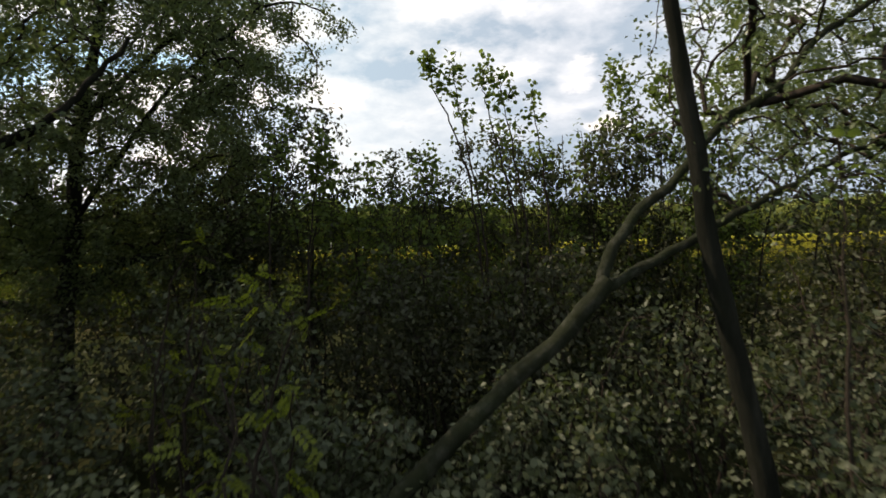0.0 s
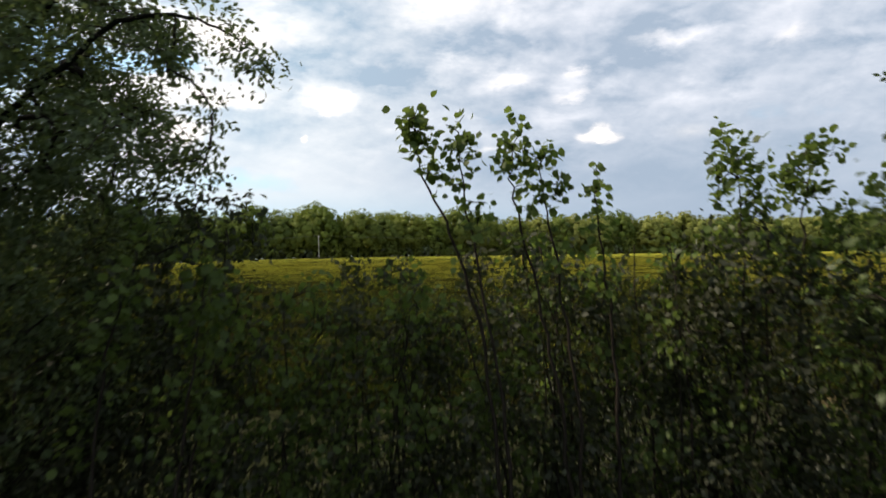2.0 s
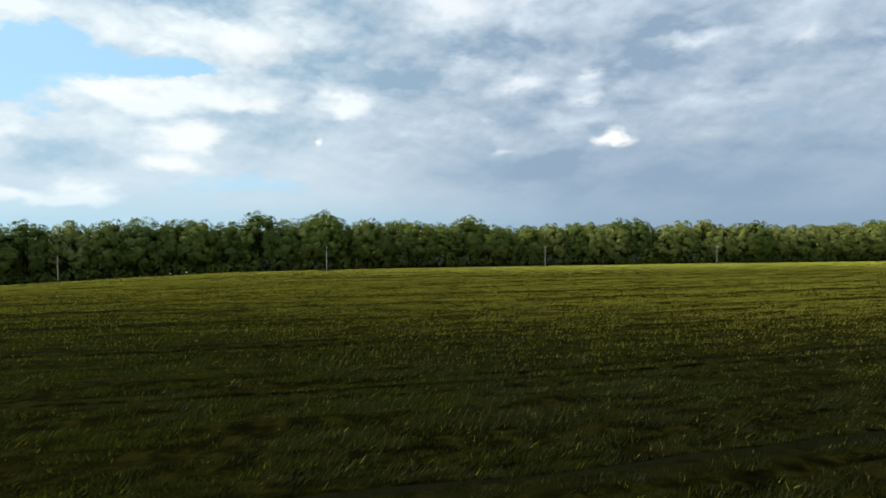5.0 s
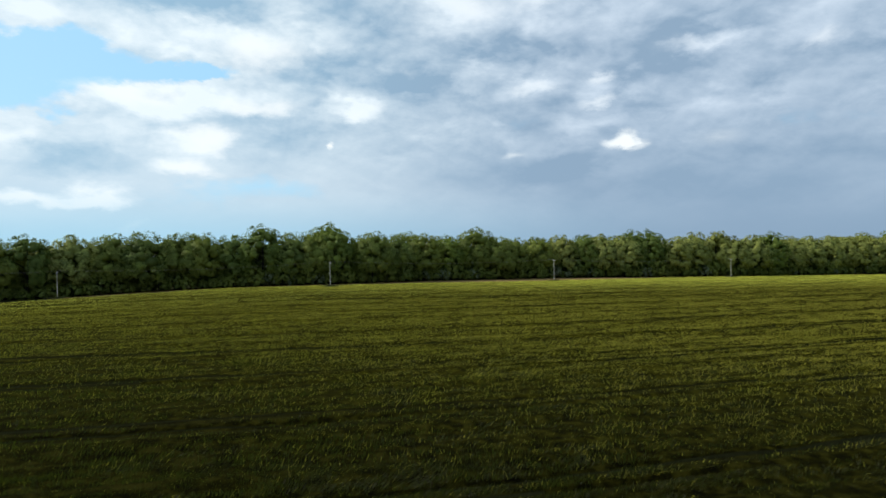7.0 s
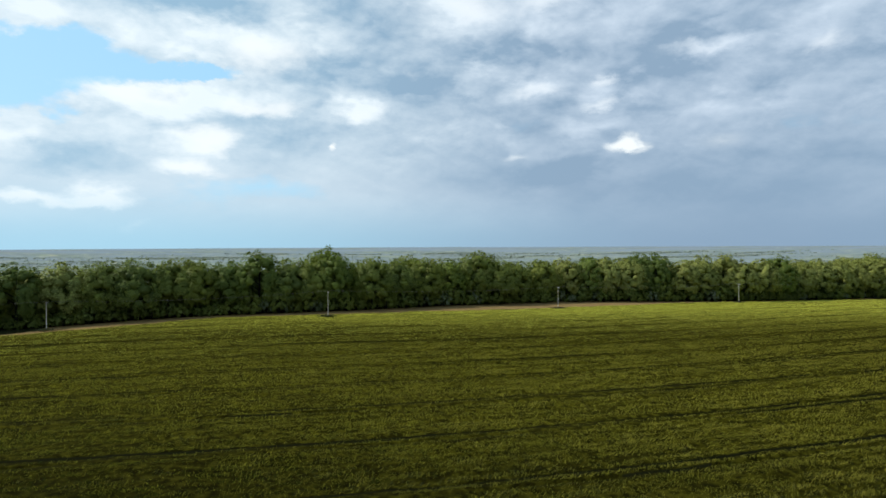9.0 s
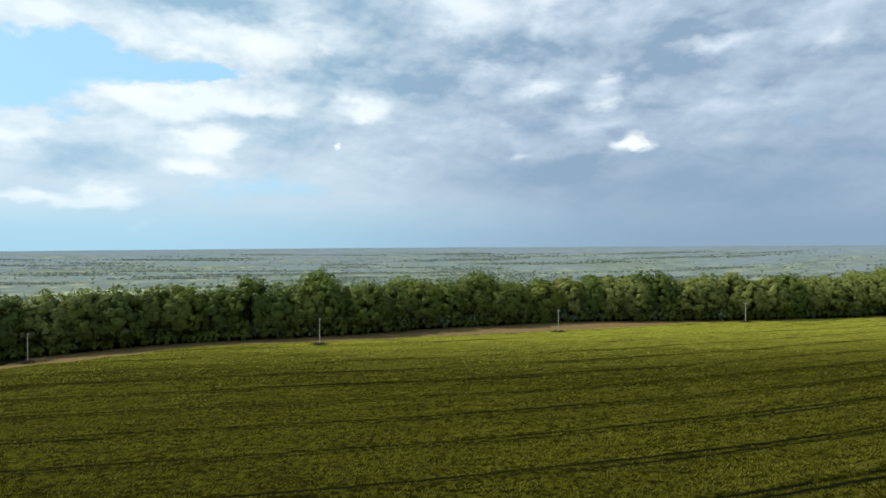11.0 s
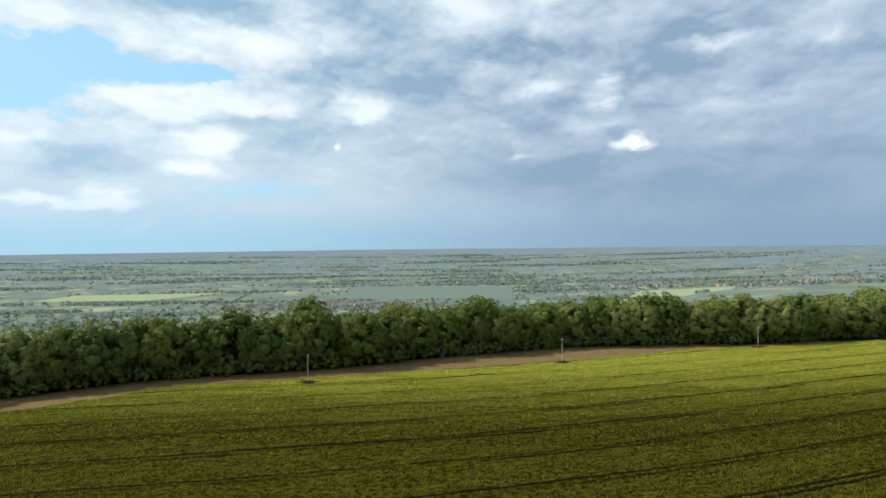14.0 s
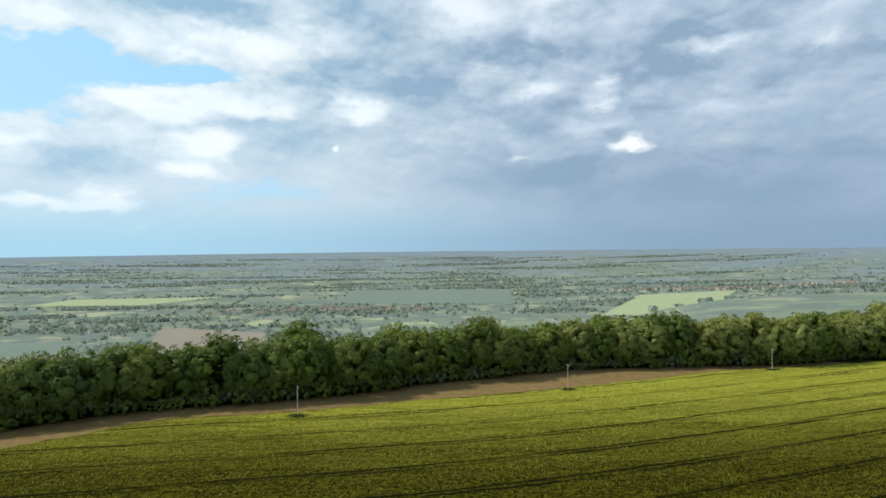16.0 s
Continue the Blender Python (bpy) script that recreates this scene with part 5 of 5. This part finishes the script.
def parcel(corners, mat, label):
    PARCELS.append(corners)
    c = [np.array(p, float) for p in corners]
    t = np.linspace(0, 1, 14)
    a, b = np.meshgrid(t, t, indexing="ij")
    a, b = a[..., None], b[..., None]
    p = c[0] * (1 - a) * (1 - b) + c[1] * a * (1 - b) + c[2] * a * b + c[3] * (1 - a) * b
    z = ground_z(p[..., 0], p[..., 1]) + 0.8
    ob = array_mesh("field_parcel", np.concatenate([p, z[..., None]], -1).reshape(-1, 3), grid_faces(14, 14), mat, smooth_shade=True)
    tagged(ob, label, "field", "far fields", kind="structure")


parcel([(300, 1330), (520, 1345), (880, 1985), (540, 1850)], M_PARCEL_GREEN, "bright green pasture far below the wood")
parcel([(-420, 860), (-230, 820), (-330, 1100), (-560, 1190)], M_PARCEL_BROWN, "bare ploughed brown field on the plain")
parcel([(-900, 700), (-380, 620), (-560, 990), (-1100, 1060)], M_PARCEL_TEAL, "grey-green crop field on the plain")
parcel([(-330, 1640), (140, 1580), (180, 2080), (-340, 2130)], M_PARCEL_TEAL, "dark bluish green field on the plain")
parcel([(520, 1150), (780, 1180), (1120, 1800), (860, 1700)], M_PARCEL_GREEN, "pale green grass field on the plain")
parcel([(-1150, 1640), (-830, 1640), (-700, 1900), (-1150, 1850)], M_PARCEL_GREEN, "light green meadow on the plain")


def clump_mesh(P, rng, name, mat, per=7):
    """Many far trees, each a loose cluster of leaf sprays."""
    n = len(P)
    u = rng.normal(0, 1, (n, per, 3))
    u /= np.linalg.norm(u, axis=2, keepdims=True)
    u[..., 2] = np.abs(u[..., 2]) * 1.0 - 0.35
    R = P[:, 3][:, None, None]
    c = P[:, None, :3] + u * R * np.array([1.1, 1.1, 0.75]) + np.array([0, 0, 0.45]) * R
    w = rng.normal(0, 1, (n, per, 3))
    w = np.cross(u, w)
    w /= np.linalg.norm(w, axis=2, keepdims=True) + 1e-9
    d = np.cross(u, w)
    s = R * 0.7
    v = np.stack([c - d * s, c + w * s, c + d * s, c - w * s], 2)
    ob = array_mesh(name, v.reshape(-1, 3), np.arange(n * per * 4).reshape(-1, 4), mat, None, True)
    soft = 0.55 * u + np.array([0, 0, 0.75])
    soft /= np.linalg.norm(soft, axis=2, keepdims=True)
    ob.data.normals_split_custom_set(np.repeat(soft.reshape(-1, 3), 4, 0).tolist())
    return ob


def build_far_trees():
    rng = np.random.default_rng(91)
    P = []
    # hedgerow lines
    for _ in range(230):
        r = math.sqrt(rng.uniform(780 ** 2, 4300 ** 2))
        a = rng.uniform(-0.80, 0.80)
        x, y = r * math.sin(a), r * math.cos(a)
        t = (rng.choice([0.12, 0.12, 1.5]) if r < 2200 else 0.0) + rng.normal(0, 0.14) + 0.2 - 0.5 * a
        L = rng.uniform(90, 420)
        k = int(L / rng.uniform(5, 9) / (1 if r < 2200 else 1.5))
        s = np.linspace(-L / 2, L / 2, k)
        px, py = x + np.cos(t) * s + rng.normal(0, 3, k), y + np.sin(t) * s + rng.normal(0, 3, k)
        P.append(np.stack([px, py, ground_z(px, py), rng.uniform(1.2, 3.4, k) * rng.choice([0.7, 1, 1.5], k)], -1))
    # small woods
    for _ in range(120):
        r = rng.uniform(950, 4300)
        a = rng.uniform(-0.80, 0.80)
        x, y = r * math.sin(a), r * math.cos(a)
        k = rng.integers(60, 200)
        s = rng.normal(0, 1, k) * rng.uniform(40, 190)
        px, py = x + s, y + s * 0.12 + rng.normal(0, 14, k)
        P.append(np.stack([px, py, ground_z(px, py), rng.uniform(3.0, 6.6, k)], -1))
    # lone trees
    k = 700
    r, a = np.sqrt(rng.uniform(750 ** 2, 4000 ** 2, k)), rng.uniform(-0.8, 0.8, k)
    px, py = r * np.sin(a), r * np.cos(a)
    P.append(np.stack([px, py, ground_z(px, py), rng.uniform(2.0, 5.5, k)], -1))
    # trees round the villages
    for cx, cy, sx, sy, k in ((-220, 1450, 170, 70, 260), (-650, 1160, 240, 50, 160), (900, 2060, 380, 60, 220), (620, 1260, 160, 60, 90), (950, 1720, 230, 30, 90)):
        px, py = cx + rng.normal(0, sx, k), cy + rng.normal(0, sy, k)
        P.append(np.stack([px, py, ground_z(px, py), rng.uniform(3.0, 6.5, k)], -1))
    P = np.concatenate(P)
    P = P[np.hypot(P[:, 0], P[:, 1]) < 4700]
    for c in PARCELS:
        inside = np.ones(len(P), bool)
        for (ax, ay), (bx, by) in zip(c, c[1:] + c[:1]):
            inside &= (bx - ax) * (P[:, 1] - ay) - (by - ay) * (P[:, 0] - ax) > 0
        P = P[~inside]
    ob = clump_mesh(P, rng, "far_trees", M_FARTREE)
    tagged(ob, "hedgerow trees and small woods scattered over the far plain", "far trees", kind="stuff")


build_far_trees()


def build_house(w, d, h, roof_mat, label):
    top = thing("house", (0, 0, 0), label, "house", "far village houses")
    bm = bmesh.new()
    bmesh.ops.create_cube(bm, size=1)
    bmesh.ops.scale(bm, vec=(w, d, h), verts=bm.verts)
    bmesh.ops.translate(bm, vec=(0, 0, h / 2 - 0.3), verts=bm.verts)
    me = bpy.data.meshes.new("wall")
    bm.to_mesh(me)
    bm.free()
    me.materials.append(M_BRICK)
    new("wall", me).parent = top
    W, D, e = w / 2 + 0.4, d / 2 + 0.4, h - 0.3
    rv = [(-W, -D, e), (W, -D, e), (W, D, e), (-W, D, e), (-W, 0, e + d * 0.45), (W, 0, e + d * 0.45)]
    mesh_object("roof", rv, [(0, 1, 5, 4), (2, 3, 4, 5), (0, 4, 3), (1, 2, 5), (3, 2, 1, 0)], roof_mat, top)
    V, F = [], []
    tube(V, F, np.array([(w * 0.3, 0, e + d * 0.3), (w * 0.3, 0, e + d * 0.45 + 1.2)]), [0.55, 0.5], 4)
    array_mesh("chimney", np.concatenate(V), np.concatenate(F), M_ROOF, top)
    return top


def build_villages():
    rng = random.Random(55)
    protos = [build_house(11, 8, 5.4, M_ROOF, "pale house with a red tiled roof"), build_house(14, 8, 5.2, M_SLATE, "pale house with a grey slate roof"),
              build_house(9, 7.5, 5.6, M_ROOF, "small brick house with a red tiled roof")]
    spots = []
    for _ in range(42):
        spots.append((rng.uniform(-390, -60), 1470 + rng.uniform(-55, 55)))
    for _ in range(46):
        x = rng.uniform(500, 1020)
        spots.append((x, 2010 + 0.06 * (x - 500) + rng.uniform(-25, 30)))
    for _ in range(26):
        x = rng.uniform(1000, 1400)
        spots.append((x, 2110 + 0.25 * (x - 1000) + rng.uniform(-50, 50)))
    for _ in range(14):
        spots.append((rng.uniform(-560, -380), 1420 + rng.uniform(-30, 60)))
    used = [False] * 3
    for x, y in spots:
        k = rng.choice((0, 0, 1, 2) if x > 0 else (0, 1, 1, 1, 2))
        m = Matrix.Translation((x, y, float(ground_z(x, y)))) @ Matrix.Rotation(rng.choice((0.1, 0.2, 1.7)) + rng.uniform(-0.2, 0.2), 4, "Z")
        if used[k]:
            copy_thing(protos[k], m)
        else:
            protos[k].matrix_basis, used[k] = m, True


build_villages()
